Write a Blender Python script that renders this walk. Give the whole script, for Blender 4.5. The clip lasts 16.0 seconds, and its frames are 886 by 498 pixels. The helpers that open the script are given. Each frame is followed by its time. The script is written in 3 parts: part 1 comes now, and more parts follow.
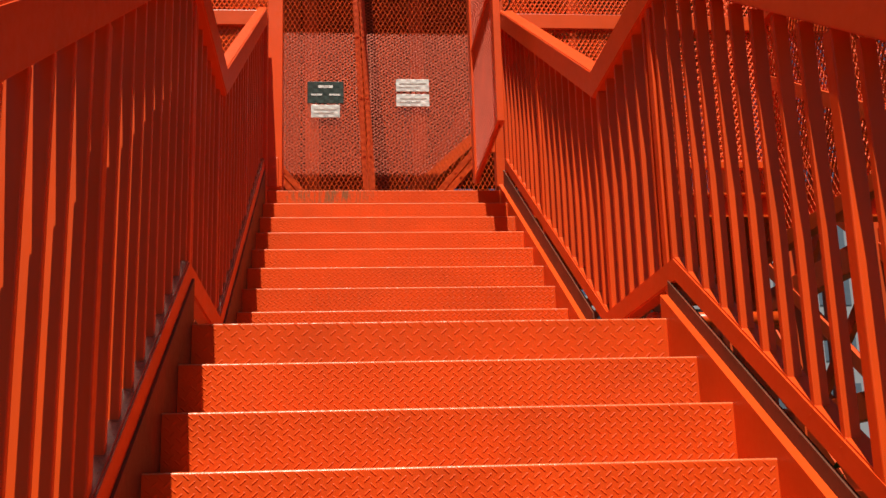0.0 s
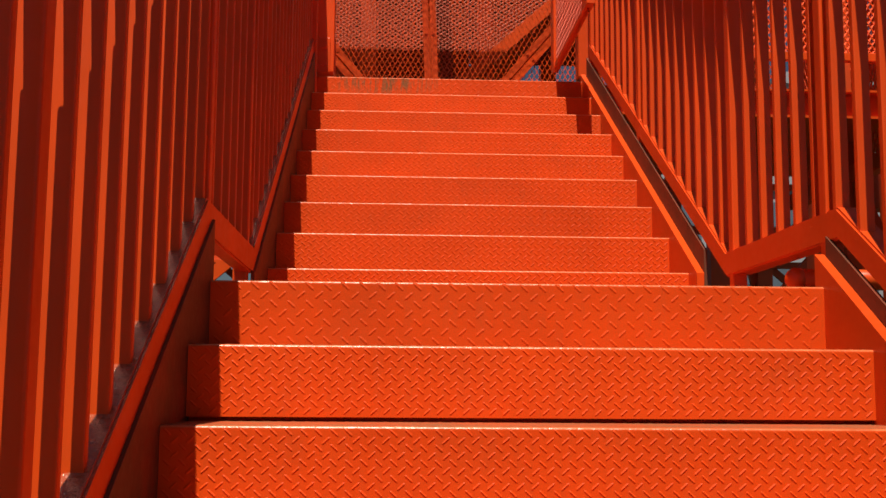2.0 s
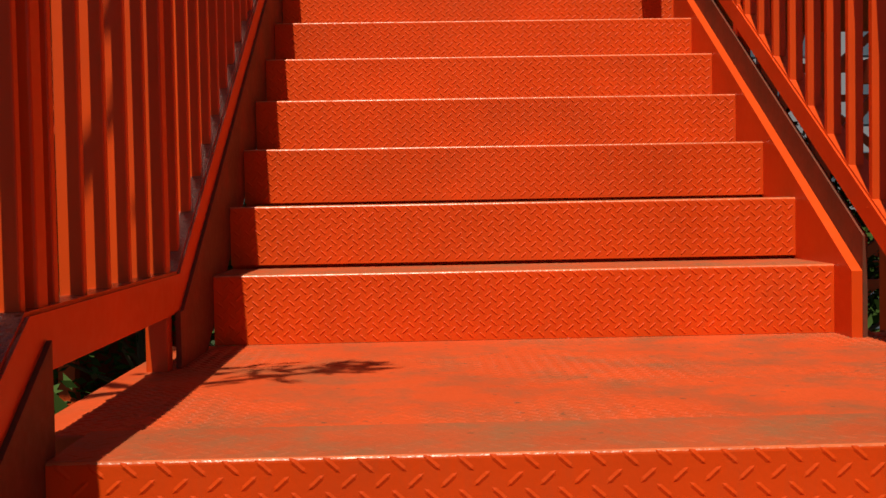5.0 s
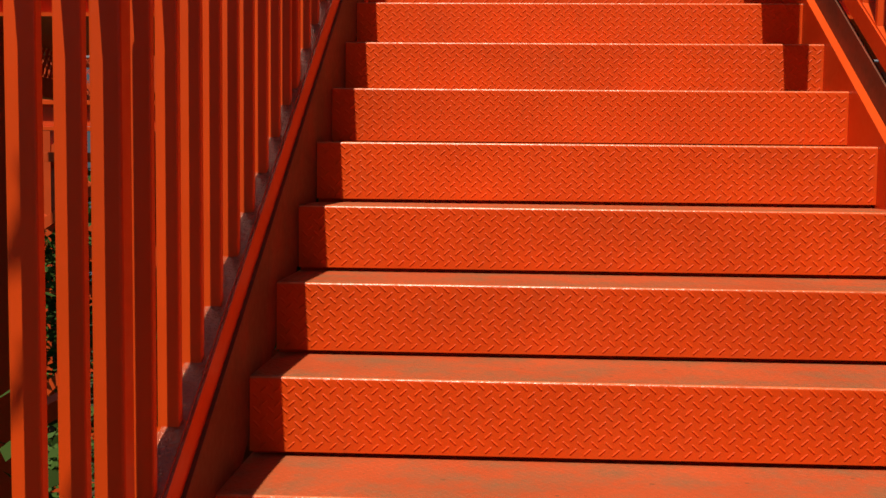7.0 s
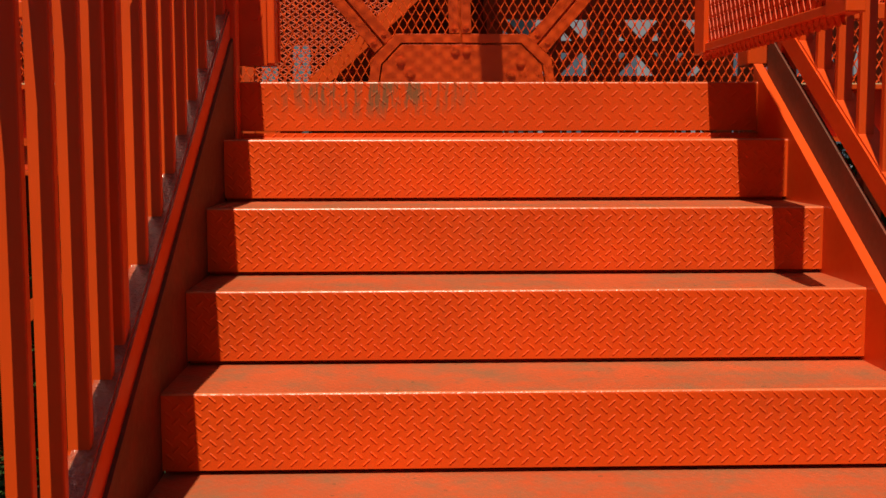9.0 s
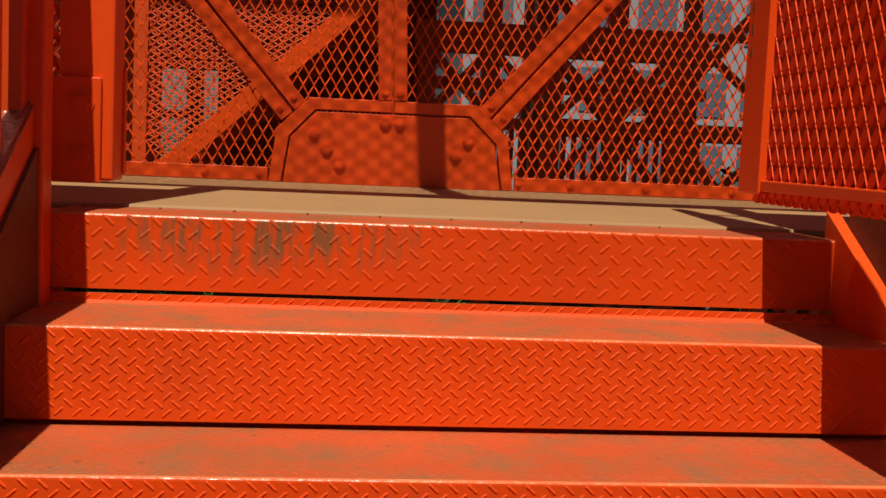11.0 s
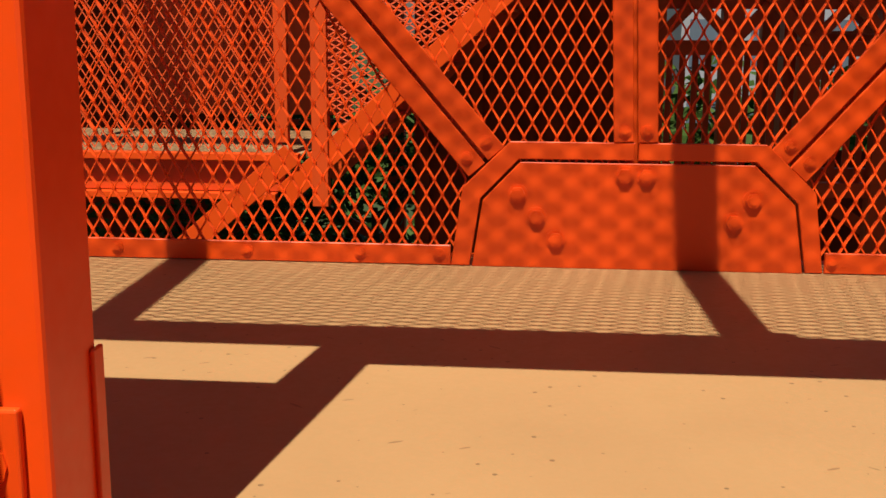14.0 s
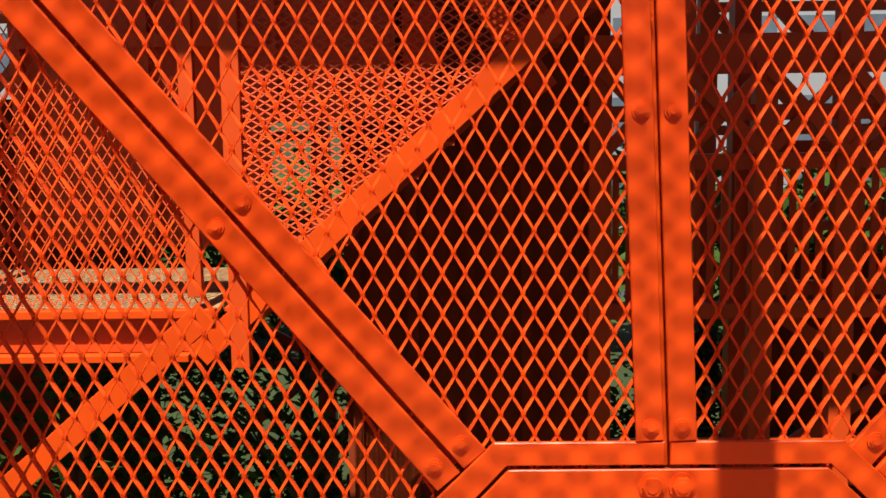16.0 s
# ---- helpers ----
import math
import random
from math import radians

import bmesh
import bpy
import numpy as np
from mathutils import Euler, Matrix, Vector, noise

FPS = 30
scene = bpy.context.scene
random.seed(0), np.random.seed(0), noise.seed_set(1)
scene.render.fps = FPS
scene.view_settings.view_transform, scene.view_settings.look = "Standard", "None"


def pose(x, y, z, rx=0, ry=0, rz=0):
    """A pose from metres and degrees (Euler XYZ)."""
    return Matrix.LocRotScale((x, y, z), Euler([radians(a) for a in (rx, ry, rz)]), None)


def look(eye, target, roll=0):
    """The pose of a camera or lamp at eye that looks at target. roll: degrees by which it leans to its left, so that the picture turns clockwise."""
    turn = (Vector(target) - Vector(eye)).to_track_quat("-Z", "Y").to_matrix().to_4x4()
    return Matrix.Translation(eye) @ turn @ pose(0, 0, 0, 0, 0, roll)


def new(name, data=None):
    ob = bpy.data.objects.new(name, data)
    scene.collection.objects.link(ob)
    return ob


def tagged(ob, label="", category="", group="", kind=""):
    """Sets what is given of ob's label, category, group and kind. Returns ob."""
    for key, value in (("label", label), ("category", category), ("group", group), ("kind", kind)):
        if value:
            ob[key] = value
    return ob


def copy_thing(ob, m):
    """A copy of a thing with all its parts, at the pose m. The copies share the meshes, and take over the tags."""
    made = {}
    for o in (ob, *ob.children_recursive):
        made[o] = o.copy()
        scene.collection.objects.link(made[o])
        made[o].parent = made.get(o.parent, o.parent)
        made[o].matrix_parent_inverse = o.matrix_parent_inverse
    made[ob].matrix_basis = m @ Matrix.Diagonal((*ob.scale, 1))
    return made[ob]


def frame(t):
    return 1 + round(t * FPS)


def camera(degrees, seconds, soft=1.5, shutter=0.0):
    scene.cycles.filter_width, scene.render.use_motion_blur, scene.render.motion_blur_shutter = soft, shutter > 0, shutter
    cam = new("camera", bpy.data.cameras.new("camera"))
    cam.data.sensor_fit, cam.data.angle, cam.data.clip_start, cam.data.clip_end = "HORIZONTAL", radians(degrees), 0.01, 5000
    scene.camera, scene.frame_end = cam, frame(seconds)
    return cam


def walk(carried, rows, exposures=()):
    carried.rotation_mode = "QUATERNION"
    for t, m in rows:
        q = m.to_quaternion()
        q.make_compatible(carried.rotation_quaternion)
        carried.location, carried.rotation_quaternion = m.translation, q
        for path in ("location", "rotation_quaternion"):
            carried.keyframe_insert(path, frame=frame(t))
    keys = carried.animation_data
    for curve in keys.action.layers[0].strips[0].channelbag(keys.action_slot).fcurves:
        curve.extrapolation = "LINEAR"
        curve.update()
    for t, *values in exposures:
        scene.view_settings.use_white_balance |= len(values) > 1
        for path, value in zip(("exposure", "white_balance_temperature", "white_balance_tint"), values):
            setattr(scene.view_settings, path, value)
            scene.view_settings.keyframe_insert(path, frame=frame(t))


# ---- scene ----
# ---- camera ----
cam = camera(43.01, 16.0)
PATH = [
    (0, (-0.350, -5.184, -0.694), (-0.163, -3.252, -0.213), -1.7),
    (0.5, (-0.292, -4.996, -0.582), (-0.179, -3.070, -0.054), -1.3),
    (1, (-0.328, -4.800, -0.527), (-0.277, -2.842, -0.120), -0.6),
    (1.5, (-0.390, -4.610, -0.357), (-0.307, -2.630, -0.086), 0.1),
    (2, (-0.369, -4.347, -0.284), (-0.276, -2.365, -0.035), 0.4),
    (2.5, (-0.329, -4.156, -0.157), (-0.262, -2.171, 0.077), -0.2),
    (3, (-0.360, -3.949, -0.056), (-0.262, -1.955, 0.059), -0.6),
    (5.5, (-0.313, -2.760, 0.501), (-0.264, -0.762, 0.423), -1.1),
    (6, (-0.313, -2.575, 0.655), (-0.241, -0.577, 0.592), -1.2),
    (6.5, (-0.299, -2.314, 0.738), (-0.307, -0.316, 0.640), 0.2),
    (7, (-0.282, -2.150, 0.829), (-0.389, -0.158, 0.683), 0.6),
    (7.5, (-0.281, -1.971, 0.970), (-0.348, 0.022, 0.822), 1.0),
    (8, (-0.247, -1.705, 1.086), (-0.336, 0.285, 0.907), 0.6),
    (8.5, (-0.257, -1.507, 1.187), (-0.338, 0.476, 0.940), -0.6),
    (9, (-0.310, -1.183, 1.443), (-0.249, 0.806, 1.247), -0.1),
    (9.5, (-0.283, -0.944, 1.582), (-0.210, 1.053, 1.490), 1.4),
    (9.7, (-0.270, -0.829, 1.588), (-0.192, 1.167, 1.498), 1.5),
    (11.8, (-0.297, 0.535, 1.872), (-0.036, 2.498, 1.591), 3.1),
    (12, (-0.296, 0.620, 1.877), (-0.081, 2.584, 1.568), 3.3),
    (12.5, (-0.275, 0.881, 1.968), (-0.277, 2.847, 1.601), 2.9),
    (13, (-0.281, 1.090, 2.051), (-0.326, 3.053, 1.671), 1.9),
    (13.5, (-0.300, 1.333, 2.160), (-0.271, 3.294, 1.768), 0.9),
    (14, (-0.291, 1.548, 2.245), (-0.459, 3.502, 1.849), 0.3),
    (14.5, (-0.327, 1.732, 2.335), (-0.547, 3.687, 1.975), -0.6),
    (15, (-0.376, 1.935, 2.406), (-0.408, 3.923, 2.191), -1.9),
    (15.5, (-0.405, 2.175, 2.489), (-0.451, 4.165, 2.296), -1.2),
    (16, (-0.416, 2.398, 2.581), (-0.454, 4.379, 2.310), -0.8),
]
walk(cam, [(t, look(e, g, r)) for t, e, g, r in PATH], [(0, 0.52), (0.5, 0.52), (1.5, 0.35), (2.5, 0.37), (3, 0.42), (5.5, 0.1), (7, 0.18), (8.5, 0.2), (9, 0.15), (9.5, 0.25), (12, 0.13), (12.5, 0.26), (13.5, 0.37), (14, 0.7), (14.5, 0.95), (15.5, 1.08), (16, 1.14)])

# ---- light ----
SUN_DX, SUN_EL = 0.14, 66.0        # sideways drift per metre ahead, elevation
sun_way = Vector((SUN_DX, 1.0, -math.tan(radians(SUN_EL)) * math.hypot(1, SUN_DX))).normalized()
sun = new("sun", bpy.data.lights.new("sun", "SUN"))
sun.data.energy, sun.data.angle, sun.data.color = 4.7, radians(0.25), (1.0, 0.92, 0.74)
sun.matrix_world = look(-sun_way * 60, (0, 0, 0))
world = bpy.data.worlds.new("sky")
scene.world = world
world.use_nodes = True
wn = world.node_tree
sky = wn.nodes.new("ShaderNodeTexSky")
sky.sky_type, sky.sun_disc = "NISHITA", False
sky.sun_elevation = radians(SUN_EL)
sky.sun_rotation = math.atan2(-sun_way.x, -sun_way.y)
wn.links.new(sky.outputs[0], wn.nodes["Background"].inputs[0])
wn.nodes["Background"].inputs[1].default_value = 0.022


# ---- materials ----
def material(name, color, rough=0.45, metal=0.0, vary=0.12, scale=3.0, fine=60.0, bump=0.05, dirt=None, dirt_amount=0.0, dirt_scale=2.5, dirt_lo=0.52, per_object=0.06, coat=0.0, spec=0.4):
    m = bpy.data.materials.new(name)
    m.use_nodes = True
    n, l = m.node_tree.nodes, m.node_tree.links
    b = n["Principled BSDF"]
    b.inputs["Metallic"].default_value = metal
    b.inputs["Coat Weight"].default_value = coat
    b.inputs["Specular IOR Level"].default_value = spec
    b.inputs["Coat Roughness"].default_value = 0.25
    tc = n.new("ShaderNodeTexCoord")
    geo = n.new("ShaderNodeNewGeometry")
    big = n.new("ShaderNodeTexNoise")
    big.inputs["Scale"].default_value = scale
    big.inputs["Detail"].default_value = 6
    l.new(geo.outputs["Position"], big.inputs["Vector"])
    small = n.new("ShaderNodeTexNoise")
    small.inputs["Scale"].default_value = fine
    small.inputs["Detail"].default_value = 4
    l.new(geo.outputs["Position"], small.inputs["Vector"])
    info = n.new("ShaderNodeObjectInfo")
    hsv = n.new("ShaderNodeHueSaturation")
    hsv.inputs["Color"].default_value = (*color, 1)
    mr = n.new("ShaderNodeMapRange")
    mr.inputs["From Min"].default_value, mr.inputs["From Max"].default_value = 0.25, 0.75
    mr.inputs["To Min"].default_value, mr.inputs["To Max"].default_value = 1 - vary, 1 + vary
    l.new(big.outputs["Fac"], mr.inputs["Value"])
    mo = n.new("ShaderNodeMapRange")
    mo.inputs["To Min"].default_value, mo.inputs["To Max"].default_value = 1 - per_object, 1 + per_object
    l.new(info.outputs["Random"], mo.inputs["Value"])
    mul = n.new("ShaderNodeMath")
    mul.operation = "MULTIPLY"
    l.new(mr.outputs[0], mul.inputs[0])
    l.new(mo.outputs[0], mul.inputs[1])
    l.new(mul.outputs[0], hsv.inputs["Value"])
    out = hsv.outputs["Color"]
    if dirt:
        dn = n.new("ShaderNodeTexNoise")
        dn.inputs["Scale"].default_value = dirt_scale
        dn.inputs["Detail"].default_value = 9
        dn.inputs["Roughness"].default_value = 0.68
        l.new(geo.outputs["Position"], dn.inputs["Vector"])
        dr = n.new("ShaderNodeMapRange")
        dr.inputs["From Min"].default_value, dr.inputs["From Max"].default_value = dirt_lo, dirt_lo + 0.22
        dr.inputs["To Max"].default_value = dirt_amount
        l.new(dn.outputs["Fac"], dr.inputs["Value"])
        mx = n.new("ShaderNodeMix")
        mx.data_type = "RGBA"
        l.new(dr.outputs[0], mx.inputs["Factor"])
        l.new(out, mx.inputs["A"])
        mx.inputs["B"].default_value = (*dirt, 1)
        out = mx.outputs["Result"]
    l.new(out, b.inputs["Base Color"])
    rr = n.new("ShaderNodeMapRange")
    rr.inputs["To Min"].default_value, rr.inputs["To Max"].default_value = max(rough - 0.12, 0.05), min(rough + 0.12, 1)
    l.new(small.outputs["Fac"], rr.inputs["Value"])
    l.new(rr.outputs[0], b.inputs["Roughness"])
    if bump:
        bp = n.new("ShaderNodeBump")
        bp.inputs["Strength"].default_value = bump
        bp.inputs["Distance"].default_value = 0.004
        l.new(small.outputs["Fac"], bp.inputs["Height"])
        l.new(bp.outputs[0], b.inputs["Normal"])
    return m


RED = (0.67, 0.064, 0.004)
M_paint = material("orange_red_paint", RED, 0.38, bump=0.012, fine=45)
M_step = material("chequer_plate_paint", RED, 0.55, spec=0.16, bump=0.10, dirt=(0.16, 0.07, 0.03), dirt_amount=0.14, fine=120)
M_landing = material("worn_landing_paint", (0.53, 0.068, 0.014), 0.5, vary=0.1, bump=0.1, dirt=(0.17, 0.09, 0.04), dirt_amount=0.7, dirt_scale=5.0, dirt_lo=0.45, fine=90)
M_rust = material("rusty_screw", (0.14, 0.045, 0.02), 0.7, bump=0)
M_tread = material("worn_tread_paint", (0.45, 0.078, 0.024), 0.46, bump=0.12, dirt=(0.19, 0.115, 0.055), dirt_amount=0.7, dirt_scale=7.0, dirt_lo=0.43, fine=120)


def grime(m, stain=None):
    """Streaks that ran down the plate, and one blotch about stain = (x, y, z), when given."""
    n, l = m.node_tree.nodes, m.node_tree.links
    b = n["Principled BSDF"]
    old = b.inputs["Base Color"].links[0].from_socket
    geo = n.new("ShaderNodeNewGeometry")
    mp = n.new("ShaderNodeMapping")
    mp.inputs["Scale"].default_value = (50, 50, 9.0)
    l.new(geo.outputs["Position"], mp.inputs["Vector"])
    nz = n.new("ShaderNodeTexNoise")
    nz.inputs["Scale"].default_value, nz.inputs["Detail"].default_value, nz.inputs["Roughness"].default_value = 1.0, 8, 0.62
    l.new(mp.outputs[0], nz.inputs["Vector"])
    mr = n.new("ShaderNodeMapRange")
    mr.inputs["From Min"].default_value, mr.inputs["From Max"].default_value = 0.5, 0.72
    mr.inputs["To Max"].default_value = 0.10
    l.new(nz.outputs["Fac"], mr.inputs["Value"])
    fac = mr.outputs[0]
    if stain:
        d = n.new("ShaderNodeVectorMath")
        d.operation = "SUBTRACT"
        l.new(geo.outputs["Position"], d.inputs[0])
        d.inputs[1].default_value = stain
        sc = n.new("ShaderNodeVectorMath")
        sc.operation = "MULTIPLY"
        sc.inputs[1].default_value = (3.0, 1.0, 11.0)
        l.new(d.outputs[0], sc.inputs[0])
        ln = n.new("ShaderNodeVectorMath")
        ln.operation = "LENGTH"
        l.new(sc.outputs[0], ln.inputs[0])
        m2 = n.new("ShaderNodeMapRange")
        m2.inputs["From Min"].default_value, m2.inputs["From Max"].default_value = 1.25, 0.5
        m2.inputs["To Max"].default_value = 0.8
        l.new(ln.outputs["Value"], m2.inputs["Value"])
        m3 = n.new("ShaderNodeMapRange")
        m3.inputs["From Min"].default_value, m3.inputs["From Max"].default_value = 0.46, 0.58
        l.new(nz.outputs["Fac"], m3.inputs["Value"])
        mu = n.new("ShaderNodeMath")
        mu.operation = "MULTIPLY"
        l.new(m2.outputs[0], mu.inputs[0])
        l.new(m3.outputs[0], mu.inputs[1])
        mxm = n.new("ShaderNodeMath")
        mxm.operation = "MAXIMUM"
        l.new(mu.outputs[0], mxm.inputs[0])
        l.new(mr.outputs[0], mxm.inputs[1])
        fac = mxm.outputs[0]
    mx = n.new("ShaderNodeMix")
    mx.data_type = "RGBA"
    l.new(fac, mx.inputs["Factor"])
    l.new(old, mx.inputs["A"])
    mx.inputs["B"].default_value = (0.13, 0.095, 0.04, 1)
    l.new(mx.outputs["Result"], b.inputs["Base Color"])
    return m


grime(M_step)
M_step_top = grime(material("stained_chequer_plate_paint", RED, 0.55, spec=0.16, bump=0.10, dirt=(0.16, 0.07, 0.03), dirt_amount=0.14, fine=120), (-0.42, 2.392, 1.60))
M_mesh = material("expanded_metal_paint", (0.78, 0.078, 0.007), 0.4, bump=0)
M_gloss = material("thick_rail_paint", RED, 0.34, bump=0.3, fine=75)
M_run = material("wet_looking_rail_paint", (0.40, 0.07, 0.025), 0.13, bump=1.0, fine=85, spec=0.9, coat=0.5)
for node in M_run.node_tree.nodes:
    if node.type == "BUMP":
        node.inputs["Distance"].default_value = 0.014
M_far = material("far_steel_paint", (0.58, 0.06, 0.006), 0.5, bump=0)
# brown grime, with the shade below the rails darkened into the colour too
M_grimy_shaded = material("grimy_shaded_stringer_paint", (0.22, 0.036, 0.012), 0.6, bump=0.12, dirt=(0.09, 0.035, 0.018), dirt_amount=0.85, dirt_scale=3.0, dirt_lo=0.32)
# lighter colour carries the sun's highlight on the rounded edge as well as wear
M_nosing = material("worn_nosing_highlight", (0.66, 0.14, 0.045), 0.32, vary=0.3, scale=14, bump=0.5, fine=60, spec=0.4)
M_cream = material("cream_floor_paint", (0.352, 0.208, 0.097), 0.5, vary=0.06, bump=0.06, dirt=(0.28, 0.17, 0.07), dirt_amount=0.25, dirt_scale=6.0, per_object=0)


def specks(m, color, scale, size, share, stretch=(1, 1, 1), turn=0.0):
    """Small dark chips and scuffs scattered over a painted surface."""
    n, l = m.node_tree.nodes, m.node_tree.links
    b = n["Principled BSDF"]
    old = b.inputs["Base Color"].links[0].from_socket
    geo = n.new("ShaderNodeNewGeometry")
    vo = n.new("ShaderNodeTexVoronoi")
    vo.inputs["Scale"].default_value = scale
    mp = n.new("ShaderNodeMapping")
    mp.vector_type = "TEXTURE"
    mp.inputs["Scale"].default_value, mp.inputs["Rotation"].default_value = stretch, (0, 0, turn)
    l.new(geo.outputs["Position"], mp.inputs["Vector"])
    l.new(mp.outputs[0], vo.inputs["Vector"])
    sep = n.new("ShaderNodeSeparateColor")
    l.new(vo.outputs["Color"], sep.inputs[0])
    rad = n.new("ShaderNodeMapRange")
    rad.inputs["From Min"].default_value, rad.inputs["From Max"].default_value = 1 - share, 1.0
    rad.inputs["To Max"].default_value = size
    l.new(sep.outputs[0], rad.inputs["Value"])
    lt = n.new("ShaderNodeMath")
    lt.operation = "LESS_THAN"
    l.new(vo.outputs["Distance"], lt.inputs[0])
    l.new(rad.outputs[0], lt.inputs[1])
    mu = n.new("ShaderNodeMath")
    mu.operation = "MULTIPLY"
    mu.inputs[1].default_value = 0.6
    l.new(lt.outputs[0], mu.inputs[0])
    mx = n.new("ShaderNodeMix")
    mx.data_type = "RGBA"
    l.new(mu.outputs[0], mx.inputs["Factor"])
    l.new(old, mx.inputs["A"])
    mx.inputs["B"].default_value = (*color, 1)
    l.new(mx.outputs["Result"], b.inputs["Base Color"])
    return m


specks(M_cream, (0.09, 0.055, 0.03), 38.0, 0.17, 0.4)
specks(M_cream, (0.16, 0.09, 0.045), 45.0, 0.17, 0.16, (4, 1, 1), 0.5)
specks(M_cream, (0.14, 0.085, 0.04), 38.0, 0.15, 0.16, (5, 1, 1), -0.7)
specks(M_landing, (0.10, 0.06, 0.03), 30.0, 0.2, 0.45)
specks(M_tread, (0.13, 0.07, 0.03), 30.0, 0.2, 0.25)
M_plank = material("weathered_tan_plank", (0.34, 0.20, 0.10), 0.7, vary=0.25, scale=5, bump=0.2)
M_black = material("black_rubber", (0.012, 0.012, 0.013), 0.5, bump=0)
M_sign_dark = material("dark_green_sign", (0.05, 0.075, 0.07), 0.4, bump=0)
M_sign_white = material("white_sign", (0.90, 0.91, 0.92), 0.3, bump=0)
M_sign_grey = material("faded_lettering", (0.7, 0.66, 0.64), 0.4, bump=0)
M_leaf = material("foliage", (0.040, 0.075, 0.013), 0.7, vary=0.35, bump=0, per_object=0.2, spec=0.15)
M_trunk = material("bark", (0.12, 0.08, 0.05), 0.8)
M_ground = material("ground_far", (0.022, 0.036, 0.009), 0.95, scale=0.2, vary=0.3)
M_wall = material("pale_concrete", (0.31, 0.32, 0.37), 0.7, scale=0.2, vary=0.08)
M_glass = material("window_glass_dark", (0.11, 0.14, 0.19), 0.2, bump=0)


# ---- building helpers ----
def part(name, bm, mat, parent=None, label=""):
    if isinstance(bm, bpy.types.Mesh):
        me = bm
    else:
        me = bpy.data.meshes.new(name)
        bm.to_mesh(me)
        bm.free()
        me.materials.append(mat)
    ob = new(name, me)
    if parent:
        ob.parent = parent
    if label:
        ob["label"] = label
    return ob


def empty(name, label, category, group="", kind=""):
    return tagged(new(name), label, category, group, kind)


def bar(bm, p, q, w, h, up=(0, 0, 1), bev=0.0):
    """A box from p to q, w wide sideways and h deep along up."""
    p, q = Vector(p), Vector(q)
    d = (q - p).normalized()
    s = d.cross(Vector(up)).normalized()
    u = s.cross(d)
    vs = []
    for o in (p, q):
        for a, b in ((-1, -1), (1, -1), (1, 1), (-1, 1)):
            vs.append(bm.verts.new(o + s * a * w / 2 + u * b * h / 2))
    fs = [bm.faces.new([vs[i] for i in f]) for f in ((0, 1, 2, 3), (7, 6, 5, 4), (0, 4, 5, 1), (1, 5, 6, 2), (2, 6, 7, 3), (3, 7, 4, 0))]
    if bev:
        bmesh.ops.bevel(bm, geom=list({e for f in fs for e in f.edges}), offset=bev, segments=2, affect="EDGES", profile=0.5)
    return bm


def box(bm, x0, x1, y0, y1, z0, z1, bev=0.0):
    return bar(bm, ((x0 + x1) / 2, y0, (z0 + z1) / 2), ((x0 + x1) / 2, y1, (z0 + z1) / 2), x1 - x0, z1 - z0, (0, 0, 1), bev)


def plate(bm, pts, y0, y1, bev=0.0):
    """A flat plate with its outline in x and z, from y0 to y1."""
    a = [bm.verts.new((x, y0, z)) for x, z in pts]
    b = [bm.verts.new((x, y1, z)) for x, z in pts]
    n = len(pts)
    fs = [bm.faces.new(a), bm.faces.new(b[::-1])] + [bm.faces.new((a[i], b[i], b[(i + 1) % n], a[(i + 1) % n])) for i in range(n)]
    bmesh.ops.recalc_face_normals(bm, faces=fs)
    if bev:
        bmesh.ops.bevel(bm, geom=list({e for e in fs[0].edges} | {e for e in fs[1].edges}), offset=bev, segments=1, affect="EDGES")
    return bm


def profile_x(bm, pts, x0, x1, bev=0.0):
    """A closed outline in y and z, drawn out from x0 to x1."""
    a = [bm.verts.new((x0, y, z)) for y, z in pts]
    b = [bm.verts.new((x1, y, z)) for y, z in pts]
    n = len(pts)
    fs = [bm.faces.new(a), bm.faces.new(b[::-1])] + [bm.faces.new((a[i], b[i], b[(i + 1) % n], a[(i + 1) % n])) for i in range(n)]
    bmesh.ops.recalc_face_normals(bm, faces=fs)
    return bm


def bolt_mesh(r=0.012, h=0.006):
    """A hexagonal bolt head with a washer, its axis along -y."""
    bm = bmesh.new()
    for rad, y0, y1, n in ((r * 1.35, 0, -0.003, 12), (r, -0.003, -h, 6), (r * 0.62, -h, -h - 0.002, 8)):
        ring = [[bm.verts.new((rad * math.cos(2 * math.pi * i / n), y, rad * math.sin(2 * math.pi * i / n))) for i in range(n)] for y in (y0, y1)]
        for i in range(n):
            bm.faces.new((ring[0][i], ring[0][(i + 1) % n], ring[1][(i + 1) % n], ring[1][i]))
        bm.faces.new(ring[1])
    bmesh.ops.recalc_face_normals(bm, faces=bm.faces)
    me = bpy.data.meshes.new("bolt")
    bm.to_mesh(me)
    bm.free()
    me.materials.append(M_paint)
    return me


BOLT = bolt_mesh()
BOLT_BIG = bolt_mesh(0.019, 0.011)


def inside(poly, x, y):
    c, j = False, len(poly) - 1
    for i in range(len(poly)):
        (xi, yi), (xj, yj) = poly[i], poly[j]
        if (yi > y) != (yj > y) and x < (xj - xi) * (y - yi) / (yj - yi) + xi:
            c = not c
        j = i
    return c


